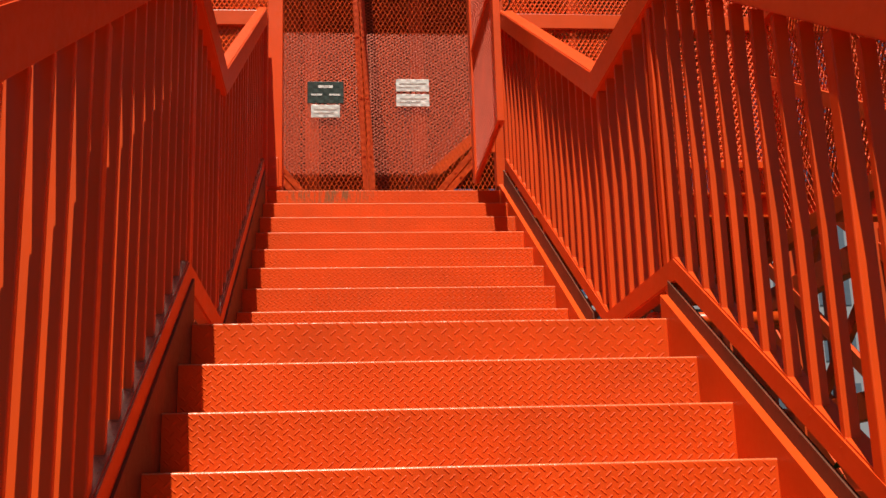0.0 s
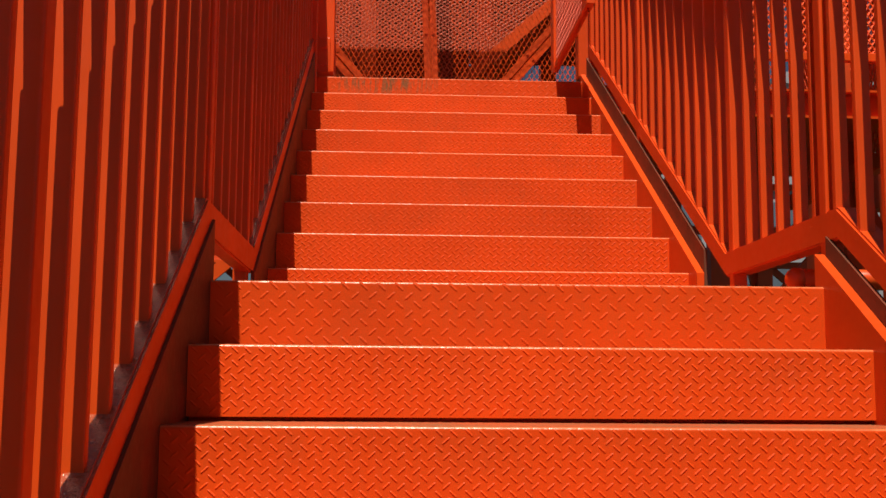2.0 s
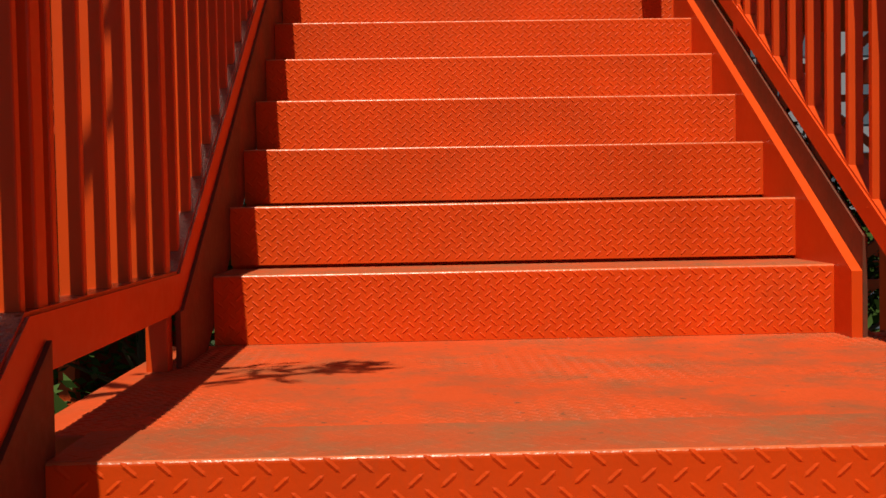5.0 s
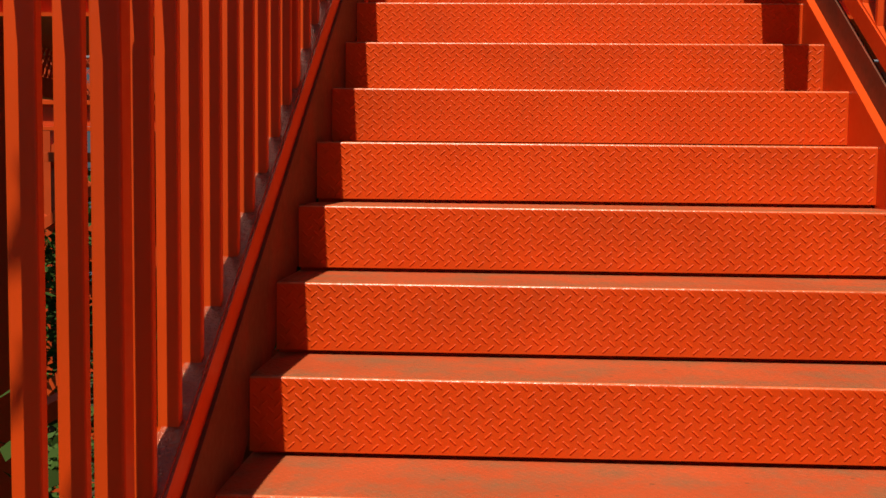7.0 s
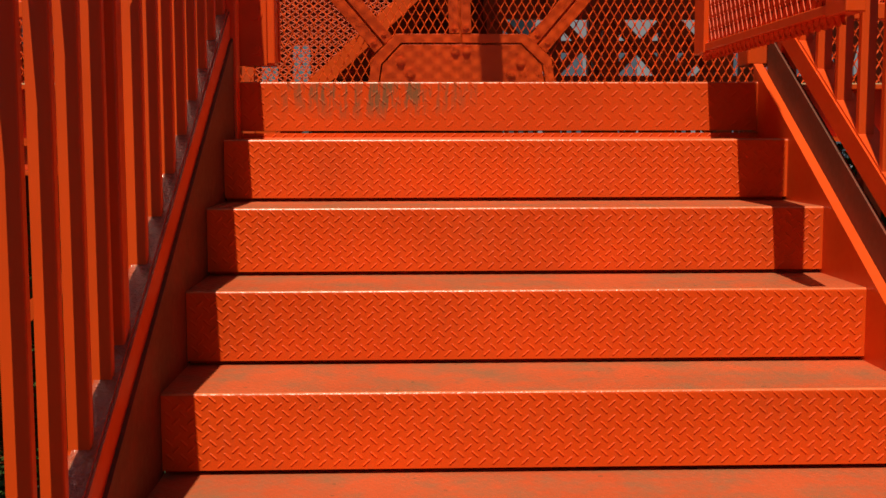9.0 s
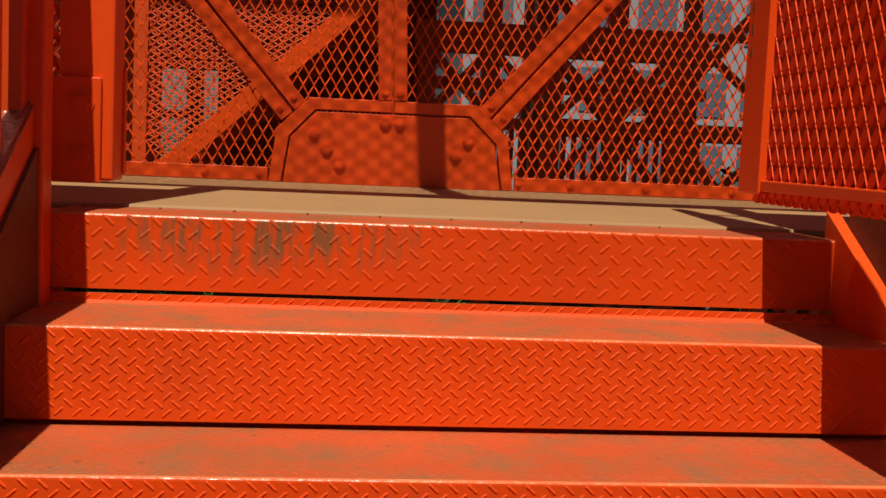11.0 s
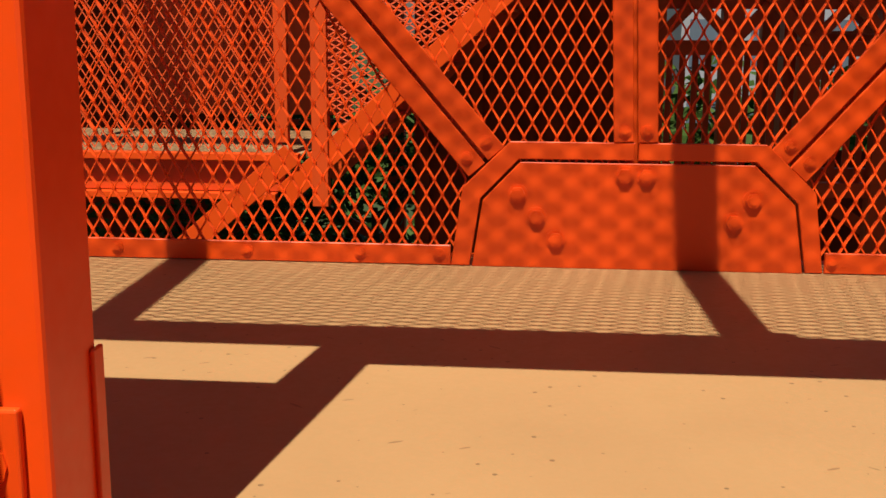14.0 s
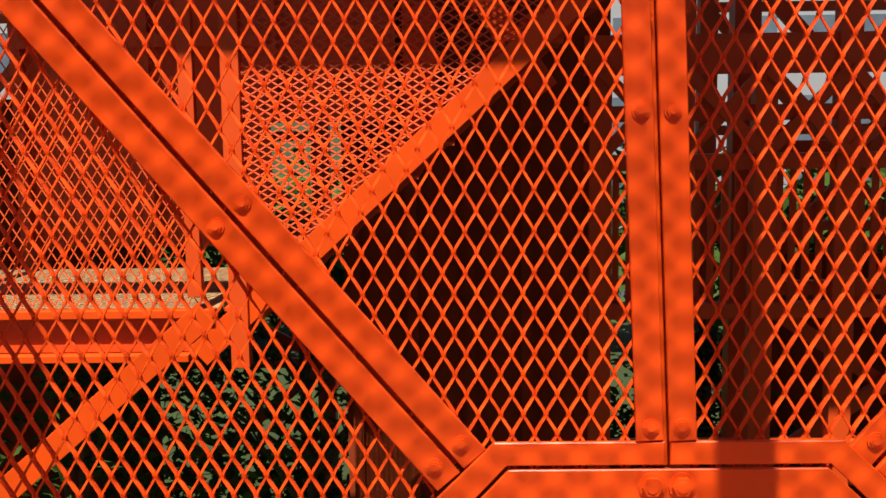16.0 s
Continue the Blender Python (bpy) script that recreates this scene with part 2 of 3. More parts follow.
def expanded(name, poly, cw, ch, thick, deep, mat, origin=(0, 0, 0), u=(1, 0, 0), v=(0, 0, 1), bond=0.0):
    """A sheet of expanded metal inside the outline poly: diamonds cw by ch of tilted flat strands that meet in bonds."""
    o, u, v = Vector(origin), Vector(u), Vector(v)
    nrm = u.cross(v)
    xs, ys = [p[0] for p in poly], [p[1] for p in poly]
    verts, faces = [], []
    for i in range(int(min(xs) / cw * 2) - 1, int(max(xs) / cw * 2) + 2):
        for j in range(int(min(ys) / ch * 2) - 1, int(max(ys) / ch * 2) + 2):
            if (i + j) % 2:
                continue
            for s in (-1, 1):
                a, b = Vector((i * cw / 2, j * ch / 2)), Vector(((i + s) * cw / 2, (j + 1) * ch / 2))
                m = (a + b) / 2
                if not inside(poly, m.x, m.y):
                    continue
                if bond:
                    off = Vector((s * thick * 0.42, 0))
                    k1, k2 = Vector((0, ch * bond)), Vector((s * cw * 0.035, ch * bond * 2.4))
                    line = [a + off - k1 * 0.3, a + off + k1, a + off + k2, b - off - k2, b - off - k1, b - off + k1 * 0.3]
                else:
                    d = (b - a).normalized()
                    line = [a - d * thick * 0.3, b + d * thick * 0.3]
                tilt, n = deep * 0.5, len(line)
                first = len(verts)
                for q, p in enumerate(line):
                    d = (line[min(q + 1, n - 1)] - line[max(q - 1, 0)]).normalized()
                    side = Vector((-d.y, d.x)) * thick / 2
                    for sd, dp in ((1, tilt), (-1, tilt * 0.2), (-1, -tilt), (1, -tilt * 0.2)):
                        w = p + side * sd
                        verts.append(o + u * w.x + v * w.y - nrm * dp * s)
                for q in range(n - 1):
                    k = first + q * 4
                    faces += [(k, k + 4, k + 5, k + 1), (k + 1, k + 5, k + 6, k + 2), (k + 2, k + 6, k + 7, k + 3), (k + 3, k + 7, k + 4, k)]
    me = bpy.data.meshes.new(name)
    me.from_pydata(verts, [], faces)
    me.materials.append(mat)
    return me


# ---- stairs ----
H, D, DL = 0.18, 0.299, 0.297
SLOPE = H / D
XL, XR = -0.842, 0.802
LAND = -1.37
TOPY = 8 * D
PZ = 9 * H


def lug(verts, faces, c, a, b, n, ln, wd, ht):
    """One raised lug of chequer plate: a long low lens, along a, on a face with normal n."""
    k = len(verts)
    verts += [c + a * ln / 2, c + a * ln * 0.28 + b * wd / 2, c - a * ln * 0.28 + b * wd / 2, c - a * ln / 2,
              c - a * ln * 0.28 - b * wd / 2, c + a * ln * 0.28 - b * wd / 2, c + a * ln * 0.26 + n * ht, c - a * ln * 0.26 + n * ht]
    faces += [(k, k + 1, k + 6), (k + 1, k + 2, k + 7, k + 6), (k + 2, k + 3, k + 7), (k + 3, k + 4, k + 7), (k + 4, k + 5, k + 6, k + 7), (k + 5, k, k + 6)]


def step_mesh(pitch, ln, wd, depth, riser_h=H, seed=1, gap=0.03, back=0.042, face=None, rise=0.28):
    """A bent chequer-plate step: riser, rounded nosing and tread with an upturned back edge; the nosing is at the origin."""
    rnd = random.Random(seed)
    T, R = 0.006, 0.007
    bm = bmesh.new()
    arc = [(R - R * math.cos(a), -R + R * math.sin(a)) for a in (0, 0.4, 0.8, 1.2, math.pi / 2)]
    out = [(0, -riser_h + gap)] + arc + ([(depth - 0.006, 0), (depth, 0.006), (depth, back)] if back else [(depth + T, 0)])
    inn = ([(depth + T, back)] if back else []) + [(depth + T, -T), (R + T, -T), (T, -R - T), (T, -riser_h + gap)]
    profile_x(bm, out + inn, XL, XR)
    me = bpy.data.meshes.new("step")
    bm.to_mesh(me)
    bm.free()
    me.materials.append(M_step)
    me.materials.append(M_tread)
    verts, faces = [], []
    n, z, xa = Vector((0, -1, 0)), Vector((0, 0, 1)), Vector((1, 0, 0))
    rows = int((riser_h - gap - 0.018) / (pitch / 2))
    for j in range(rows + 1):
        zz = -0.014 - j * pitch / 2
        i = 0
        x = XL + pitch * 0.5 + (pitch / 2 if j % 2 else 0)
        while x < XR - pitch * 0.4:
            s = 1 if (j % 2) else -1
            a = Vector((s * 0.74, 0, 0.67))
            lug(verts, faces, Vector((x, 0.0004, zz)) + Vector((rnd.uniform(-.001, .001), 0, rnd.uniform(-.001, .001))), a, n.cross(a), n, ln, wd, wd * rise)
            x += pitch
    x = XL + pitch * 0.5 if back else XR
    while x < XR - pitch * 0.4:
        a = Vector((0.74, 0, 0.67))
        lug(verts, faces, Vector((x, depth + 0.0004, min(0.018, back / 2))), a, n.cross(a), n, ln, wd, wd * rise)
        x += pitch
    flat = len(faces)
    for j in range(1, int(depth / (pitch / 2))):
        yy = j * pitch / 2
        x = XL + pitch * 0.5 + (pitch / 2 if j % 2 else 0)
        while x < XR - pitch * 0.4:
            a = Vector(((1 if j % 2 else -1) * 0.74, 0.67, 0))
            ht = 0.0016 if yy < 0.05 else 0.0011
            lug(verts, faces, Vector((x, yy, -0.0004)), a, z.cross(a), z, ln, wd, ht)
            x += pitch
    # one mesh: plate and lugs together
    base = [v.co.copy() for v in me.vertices]
    pf = [tuple(p.vertices) for p in me.polygons]
    nv = len(base)
    tread = {i for i, p in enumerate(me.polygons) if p.normal.z > 0.98}
    edge = {i for i, p in enumerate(me.polygons) if 0.2 < p.normal.z < 0.98 and p.normal.y < 0 and p.center.y < 0.02}
    bpy.data.meshes.remove(me)
    me = bpy.data.meshes.new("step")
    me.from_pydata(base + verts, [], pf + [tuple(nv + k for k in f) for f in faces])
    me.materials.append(face or M_step)
    me.materials.append(M_tread)
    me.materials.append(M_nosing)
    mats = [1 if i in tread else 2 if i in edge else 0 for i in range(len(pf))] + [0] * flat + [1] * (len(faces) - flat)
    me.polygons.foreach_set("material_index", mats)
    me.validate()
    return me


STEP = step_mesh(0.0313, 0.0275, 0.0078, D + 0.035, gap=0.011, back=0.03)
STEP_FIRST = step_mesh(0.0313, 0.0275, 0.0078, D + 0.035, gap=-0.003, back=0.03)
STEP_LAST = step_mesh(0.0313, 0.0275, 0.0078, D - 0.009, gap=0.011, back=0.0195)
STEP_TOP = step_mesh(0.0475, 0.036, 0.0112, 0.215, gap=0.027, rise=0.17, seed=3, back=0, face=M_step_top)
STEP_LAND = step_mesh(0.0475, 0.036, 0.0112, 0.22, gap=0.012, rise=0.17, seed=4, back=0)


def stringer(parent, side, a, b, up, down, x, w, mat=M_paint):
    """A sloping side plate from a to b (y, z of the nosing line)."""
    bm = bmesh.new()
    profile_x(bm, [(a[0], a[1] + up), (b[0], b[1] + up), (b[0], b[1] - down), (a[0], a[1] - down)], x, x + w)
    return part(side, bm, mat, parent)


upper = empty("stairs_upper", "orange-red painted steel stairs of chequer-plate steps between landing and gate", "stairs")
for k in range(1, 9):
    ob = part("step", STEP_FIRST if k == 1 else STEP_LAST if k == 8 else STEP, M_step, upper)
    ob.location = (0, (k - 1) * D, k * H)
top_step = part("step", STEP_TOP, M_step, upper, "top step plate with coarse chequer pattern and grimy streaks")
top_step.location = (0, TOPY, PZ)
lower = empty("stairs_lower", "orange-red painted steel stairs of chequer-plate steps leading up to landing", "stairs")
for k in range(1, 15):
    ob = part("step", STEP, M_step, lower)
    ob.location = (0, LAND - k * DL, -k * H)
ob = part("step", STEP_LAND, M_step, lower)
ob.location = (0, LAND, 0)
stringer(upper, "stringer", (-0.12, H - 0.12 * SLOPE), (TOPY + 0.05, PZ + 0.05 * SLOPE - 0.03), 0.06, 0.26, XR, 0.028)
stringer(lower, "stringer", (LAND - 14.5 * DL, -14.5 * H), (LAND + 0.06, 0.036), 0.06, 0.26, XR, 0.028)
# fascia plates take the darkened paint for the shade under the rail
stringer(upper, "fascia_plate", (-0.12, H - 0.12 * SLOPE), (TOPY, PZ), 0.150, 0.22, XR + 0.029, 0.012, M_grimy_shaded)
stringer(lower, "fascia_plate", (LAND - 14.5 * DL, -14.5 * H), (LAND + 0.05, 0.03), 0.115, 0.22, XR + 0.029, 0.012, M_grimy_shaded)
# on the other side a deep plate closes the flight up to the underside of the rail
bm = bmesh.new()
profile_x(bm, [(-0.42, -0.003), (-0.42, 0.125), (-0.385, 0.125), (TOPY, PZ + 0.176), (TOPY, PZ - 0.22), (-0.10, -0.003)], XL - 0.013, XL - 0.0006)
part("stringer", bm, M_grimy_shaded, upper)
stringer(lower, "stringer", (LAND - 14.5 * DL, -14.5 * H), (LAND + 0.05, 0.03), 0.138, 0.26, XL - 0.013, 0.0124, M_grimy_shaded)

bm = bmesh.new()
box(bm, -0.96, 0.96, LAND + 0.215, 0.006, -0.10, -0.004, 0.004)
landing = tagged(part("landing_floor", bm, M_landing), "worn orange-red painted steel landing floor with grime", "floor", kind="structure")
verts, faces = [], []
rnd = random.Random(21)
for j in range(int((0.006 - LAND - 0.215) / 0.0157)):
    for i in range(58):
        x, y = -0.90 + i * 0.0313 + (0.0157 if j % 2 else 0), LAND + 0.225 + j * 0.0157
        wear = math.sin(x * 7.1 + 1.3) + math.sin(y * 9.3 + x * 3.0) + rnd.uniform(-0.5, 0.5)
        if wear > -0.1:
            a = Vector(((1 if j % 2 else -1) * 0.74, 0.67, 0))
            lug(verts, faces, Vector((x, y, -0.0042)), a, Vector((0, 0, 1)).cross(a), Vector((0, 0, 1)), 0.027, 0.0075, 0.0021 * min(1.0, 0.4 + wear * 0.5))
me = bpy.data.meshes.new("worn_lugs")
me.from_pydata(verts, [], faces)
me.materials.append(M_landing)
part("worn_lugs", me, M_landing, landing)
screw = bolt_mesh(0.0019, 0.0015)
screw.materials[0] = M_rust
for i in range(10):
    ob = part("screw", screw, None, top_step)
    ob.matrix_local = pose(-0.81 + i * 0.16, 0.188, 0.0005, -90, 0, 0)
bm = bmesh.new()
box(bm, -3.2, 3.2, TOPY + 0.225, 4.62, PZ - 0.14, PZ - 0.006, 0.004)
tagged(part("platform_deck", bm, M_paint), "orange-red painted steel deck of upper platform", "floor", kind="structure")
bm = bmesh.new()
box(bm, -3.1, 3.1, TOPY + 0.222, 4.50, PZ - 0.006, PZ + 0.007, 0.006)
tagged(part("platform_floor", bm, M_cream), "cream painted smooth floor sheet on the platform", "floor", kind="structure")
bm = bmesh.new()
box(bm, -1.1, 1.1, LAND - 16 * DL - 3, LAND - 15 * DL, -15 * H - 0.1, -15 * H)
tagged(part("lower_landing_floor", bm, M_tread), "worn orange-red painted steel floor of lower landing", "floor", kind="structure")

# ---- railings ----
YA, YB, YA_TOP = -1.39, -0.38, -1.51
RAIL_LOW, RAIL_TOP = 0.165, 1.285
Y0, Y1 = LAND - 13.6 * DL, TOPY - 0.06


def line_z(y, base, ya=-1.39):
    if y < ya:
        return base + (y - ya) * H / DL
    if y > YB:
        return base + (y - YB) * SLOPE
    return base


def railing(x, bw, bh, tx, tw, bx, name, label):
    r = empty(name, label, "railing", group="stair railings")
    for nm, cx, base, w, h in (("bottom_rail", x, RAIL_LOW + 0.05 - bh / 2, bw, bh), ("top_rail", tx, RAIL_TOP, tw, 0.135)):
        bm = bmesh.new()
        ya = YA if nm == "bottom_rail" else YA_TOP
        pts = [Y0, ya, YB, Y1 if nm == "bottom_rail" else Y1 - 0.05]
        rings = []
        for y in pts:
            z = line_z(y, base, ya)
            rings.append([bm.verts.new((cx + a * w / 2, y, z + b * h / 2)) for a, b in ((-1, -1), (1, -1), (1, 1), (-1, 1))])
        for r0, r1 in zip(rings, rings[1:]):
            for i in range(4):
                bm.faces.new((r0[i], r0[(i + 1) % 4], r1[(i + 1) % 4], r1[i]))
        bm.faces.new(rings[0][::-1])
        bm.faces.new(rings[-1])
        bmesh.ops.recalc_face_normals(bm, faces=bm.faces)
        es = [e for e in bm.edges if abs(e.verts[0].co.y - e.verts[1].co.y) > 0.1]
        bmesh.ops.bevel(bm, geom=es, offset=0.006, segments=2, affect="EDGES")
        if nm == "bottom_rail" and x < 0:
            for f in bm.faces:
                f.normal_update()
                f.material_index = 1 if f.normal.z > 0.6 else 0
        rail = part(nm, bm, M_paint, r)
        if nm == "bottom_rail":
            rail.data.materials.append(M_run)
    lo, hi = RAIL_LOW + 0.028, RAIL_TOP - 0.058
    half = 0.0205
    bm = bmesh.new()
    box(bm, -half, half, -0.0115, 0.0115, 0, hi - lo + 0.05, 0.003)
    rnd = random.Random(5)
    # thick paint over the weld at the foot
    rings = []
    for k in range(5):
        z = -0.006 + 0.02 * k / 4
        e = 0.004 * (1 - k / 4) + 0.0007
        rings.append([bm.verts.new(((half + e) * cx + rnd.uniform(-0.0013, 0.0013) * (k < 4), (0.0115 + e) * cy + rnd.uniform(-0.0013, 0.0013) * (k < 4), z)) for cx, cy in ((-1, -1), (-0.3, -1.1), (0.4, -1.1), (1, -1), (1.15, -0.2), (1.1, 0.5), (1, 1), (0, 1.1), (-1, 1), (-1.1, 0))])
    for r0, r1 in zip(rings, rings[1:]):
        for i in range(10):
            f = bm.faces.new((r0[i], r0[(i + 1) % 10], r1[(i + 1) % 10], r1[i]))
            f.material_index, f.smooth = 1, True
    bal = bpy.data.meshes.new("baluster")
    bm.to_mesh(bal)
    bm.free()
    bal.materials.append(M_paint)
    bal.materials.append(M_gloss)
    y = Y0 + 0.08
    posts = (-4.15, -2.75, YA + 0.10, YB - 0.06, 1.02, Y1 - 0.03)
    while y < Y1 - 0.05:
        if all(abs(y - p) > 0.07 for p in posts):
            ob = part("baluster", bal, M_paint, r)
            ob.location = (bx, y, line_z(y, lo))
        y += 0.1525
    for p in posts:
        bm = bmesh.new()
        box(bm, -0.025, 0.025, -0.025, 0.025, -0.30 if p > -1.5 else -0.34, hi - lo + 0.05, 0.005)
        ob = part("post", bm, M_paint, r)
        ob.location = (bx, p, line_z(p, lo))
    return r


railing(-0.879, 0.056, 0.096, -0.872, 0.067, -0.888, "railing", "orange-red painted steel railing with square balusters along the stairs")
railing(0.870, 0.07, 0.088, 0.880, 0.104, 0.862, "railing", "orange-red painted steel railing with square balusters along the stairs")

bm = bmesh.new()
box(bm, -0.932, -0.834, 2.31, 2.385, PZ - 0.30, 2.93, 0.005)
tagged(part("newel_post", bm, M_paint), "square orange-red painted steel newel post ending the stair railing", "post")

# ---- entrance frame ----
entrance = empty("entrance_frame", "orange-red steel portal frame with mesh screen above the stair head", "gate frame")
EY0, EY1 = 2.50, 2.62
for x0, x1 in ((-0.85, -0.738), (0.80, 0.90)):
    bm = bmesh.new()
    box(bm, x0, x1, EY0, EY1, PZ + 0.06, 3.92, 0.006)
    part("gate_post", bm, M_paint, entrance)
for x0, x1 in ((-3.2, -0.855), (0.905, 4.2)):
    bm = bmesh.new()
    box(bm, x0, x1, EY0 + 0.02, EY0 + 0.10, 2.93, 3.05, 0.005)
    part("side_rail", bm, M_paint, entrance)
    bm = bmesh.new()
    box(bm, x0, x1, EY0 + 0.03, EY0 + 0.08, 3.41, 3.47, 0.004)
    part("side_rail", bm, M_paint, entrance)
    part("side_mesh", expanded("side_mesh", [(x0, 3.05), (x1, 3.05), (x1, 3.41), (x0, 3.41)], 0.036, 0.058, 0.009, 0.018, M_mesh, (0, EY0 + 0.06, 0)), None, entrance)
    bm = bmesh.new()
    box(bm, x0, x1, EY0 + 0.03, EY0 + 0.08, 1.83, 1.885, 0.004)
    part("side_rail", bm, M_paint, entrance)
    part("side_mesh", expanded("side_mesh", [(x0, 1.885), (x1, 1.885), (x1, 2.93), (x0, 2.93)], 0.036, 0.058, 0.009, 0.018, M_mesh, (0, EY0 + 0.06, 0)), None, entrance)
    bm = bmesh.new()
    box(bm, x0 - (0.6 if x0 < 0 else 0), x1 + (0.6 if x0 > 0 else 0), EY0 - 0.06, EY0 + 0.10, PZ - 0.02, PZ - 0.006)
    box(bm, x0 - (0.6 if x0 < 0 else 0), x1 + (0.6 if x0 > 0 else 0), EY0 - 0.06, EY0 + 0.10, 1.43, 1.446)
    box(bm, x0 - (0.6 if x0 < 0 else 0), x1 + (0.6 if x0 > 0 else 0), EY0 + 0.01, EY0 + 0.02, 1.446, PZ - 0.02)
    part("edge_beam", bm, M_paint, entrance)
bm = bmesh.new()
box(bm, -0.85, 0.90, EY0, EY1, 3.92, 4.26, 0.006)
part("lintel", bm, M_paint, entrance)
for x0, x1 in ((-2.6, -0.852), (0.902, 2.6)):
    bm = bmesh.new()
    box(bm, x0, x1, EY0 + 0.004, EY1 - 0.004, 4.15, 4.258, 0.006)
    part("lintel", bm, M_paint, entrance)
bm = bmesh.new()
bar(bm, (-0.027, EY0 + 0.06, 4.26), (-0.341, EY0 + 0.06, 8.4), 0.107, 0.12, (0, 1, 0), 0.006)
part("centre_post", bm, M_paint, entrance)
bm = bmesh.new()
bar(bm, (-1.35, EY0 + 0.06, 4.26), (-1.666, EY0 + 0.06, 8.4), 0.11, 0.12, (0, 1, 0), 0.006)
part("side_post", bm, M_paint, entrance)
bm = bmesh.new()
plate(bm, [(-0.12, 4.26), (0.34, 4.26), (0.20, 4.30), (0.10, 4.42), (0.035, 4.60), (-0.09, 4.60)], EY0 - 0.006, EY0 + 0.004)
part("gusset", bm, M_paint, entrance)
bm = bmesh.new()
box(bm, -2.6, 2.6, EY0, EY1, 8.4, 8.55, 0.006)
part("head_beam", bm, M_paint, entrance)
part("mesh_screen", expanded("mesh_screen", [(-2.6, 4.26), (2.6, 4.26), (2.6, 8.4), (-2.6, 8.4)], 0.093, 0.07, 0.0078, 0.002, M_mesh, (0, EY0 + 0.06, 0)), None, entrance)

bm = bmesh.new()
box(bm, -0.875, -0.762, EY0 - 0.012, EY0, PZ + 0.055, PZ + 0.275, 0.003)
plate_l = part("hinge_plate", bm, M_paint, entrance)
for z in (PZ + 0.11, PZ + 0.22):
    ob = part("bolt", BOLT_BIG, M_paint, plate_l)
    ob.location = (-0.80, EY0 - 0.012, z)
bm = bmesh.new()
box(bm, -0.7385, -0.733, EY0 + 0.10, EY0 + 0.126, PZ + 0.075, PZ + 0.30, 0.002)
part("stop_angle", bm, M_paint, entrance)
for z0 in (1.95, 2.95):
    bm = bmesh.new()
    box(bm, 0.64, 0.80, EY0 + 0.03, EY0 + 0.05, z0, z0 + 0.07, 0.003)
    part("hinge", bm, M_paint, entrance)

# ---- open gate leaf ----
gate = empty("gate_leaf", "orange-red gate with expanded metal infill standing open over the stairs", "gate")
GX, GY0, GY1, GZ0, GZ1 = 0.652, 1.30, 2.47, 1.712, 3.70
for nm, a, b in (("stile", (GX, GY0, GZ0), (GX, GY0, GZ1)), ("stile", (GX, GY1, GZ0), (GX, GY1, GZ1))):
    bm = bmesh.new()
    bar(bm, a, b, 0.045, 0.12, (0, 1, 0), 0.003)
    stile = part(nm, bm, M_paint, gate)
    for k in range(3):
        bm = bmesh.new()
        bar(bm, (GX - 0.0235, a[1] + 0.03, 2.02 + k * 0.05), (GX - 0.0215, a[1] + 0.03, 2.02 + k * 0.05), 0.008, 0.024)
        part("slot", bm, M_rust, stile)
for z in (GZ0 + 0.018, 2.7, GZ1 - 0.018):
    bm = bmesh.new()
    bar(bm, (GX, GY0 + 0.02, z), (GX, GY1 - 0.02, z), 0.035, 0.024, (0, 0, 1), 0.003)
    part("rail", bm, M_paint, gate)
part("mesh_infill", expanded("mesh_infill", [(GY0, GZ0), (GY1, GZ0), (GY1, GZ1), (GY0, GZ1)], 0.0415, 0.0754, 0.011, 0.016, M_mesh, (GX, 0, 0), (0, 1, 0)), None, gate)

# ---- platform fence ----
fence = empty("platform_fence", "orange-red riveted steel fence with expanded metal panels along the platform", "fence")
FY = 4.397
FZ = PZ + 0.007
CX = -0.05
FT = 0.012
LEAN = 0.042        # the tower tapers, so its posts lean


def flat(name, pts, y0, y1, parent=fence):
    return part(name, plate(bmesh.new(), pts, y0, y1, 0.002), M_paint, parent)


gus = [(-0.460, FZ), (-0.434, 1.80), (-0.340, 1.899), (0.243, 1.899), (0.347, 1.80), (0.375, FZ)]
flat("gusset_plate", gus, FY - FT - 0.002, FY - 0.002)


def strip(name, a, b, w, y0, y1):
    a, b = Vector(a), Vector(b)
    d = (b - a).normalized()
    s = Vector((-d.y, d.x)) * w / 2
    return flat(name, [tuple(a + s), tuple(a - s), tuple(b - s), tuple(b + s)], y0, y1)


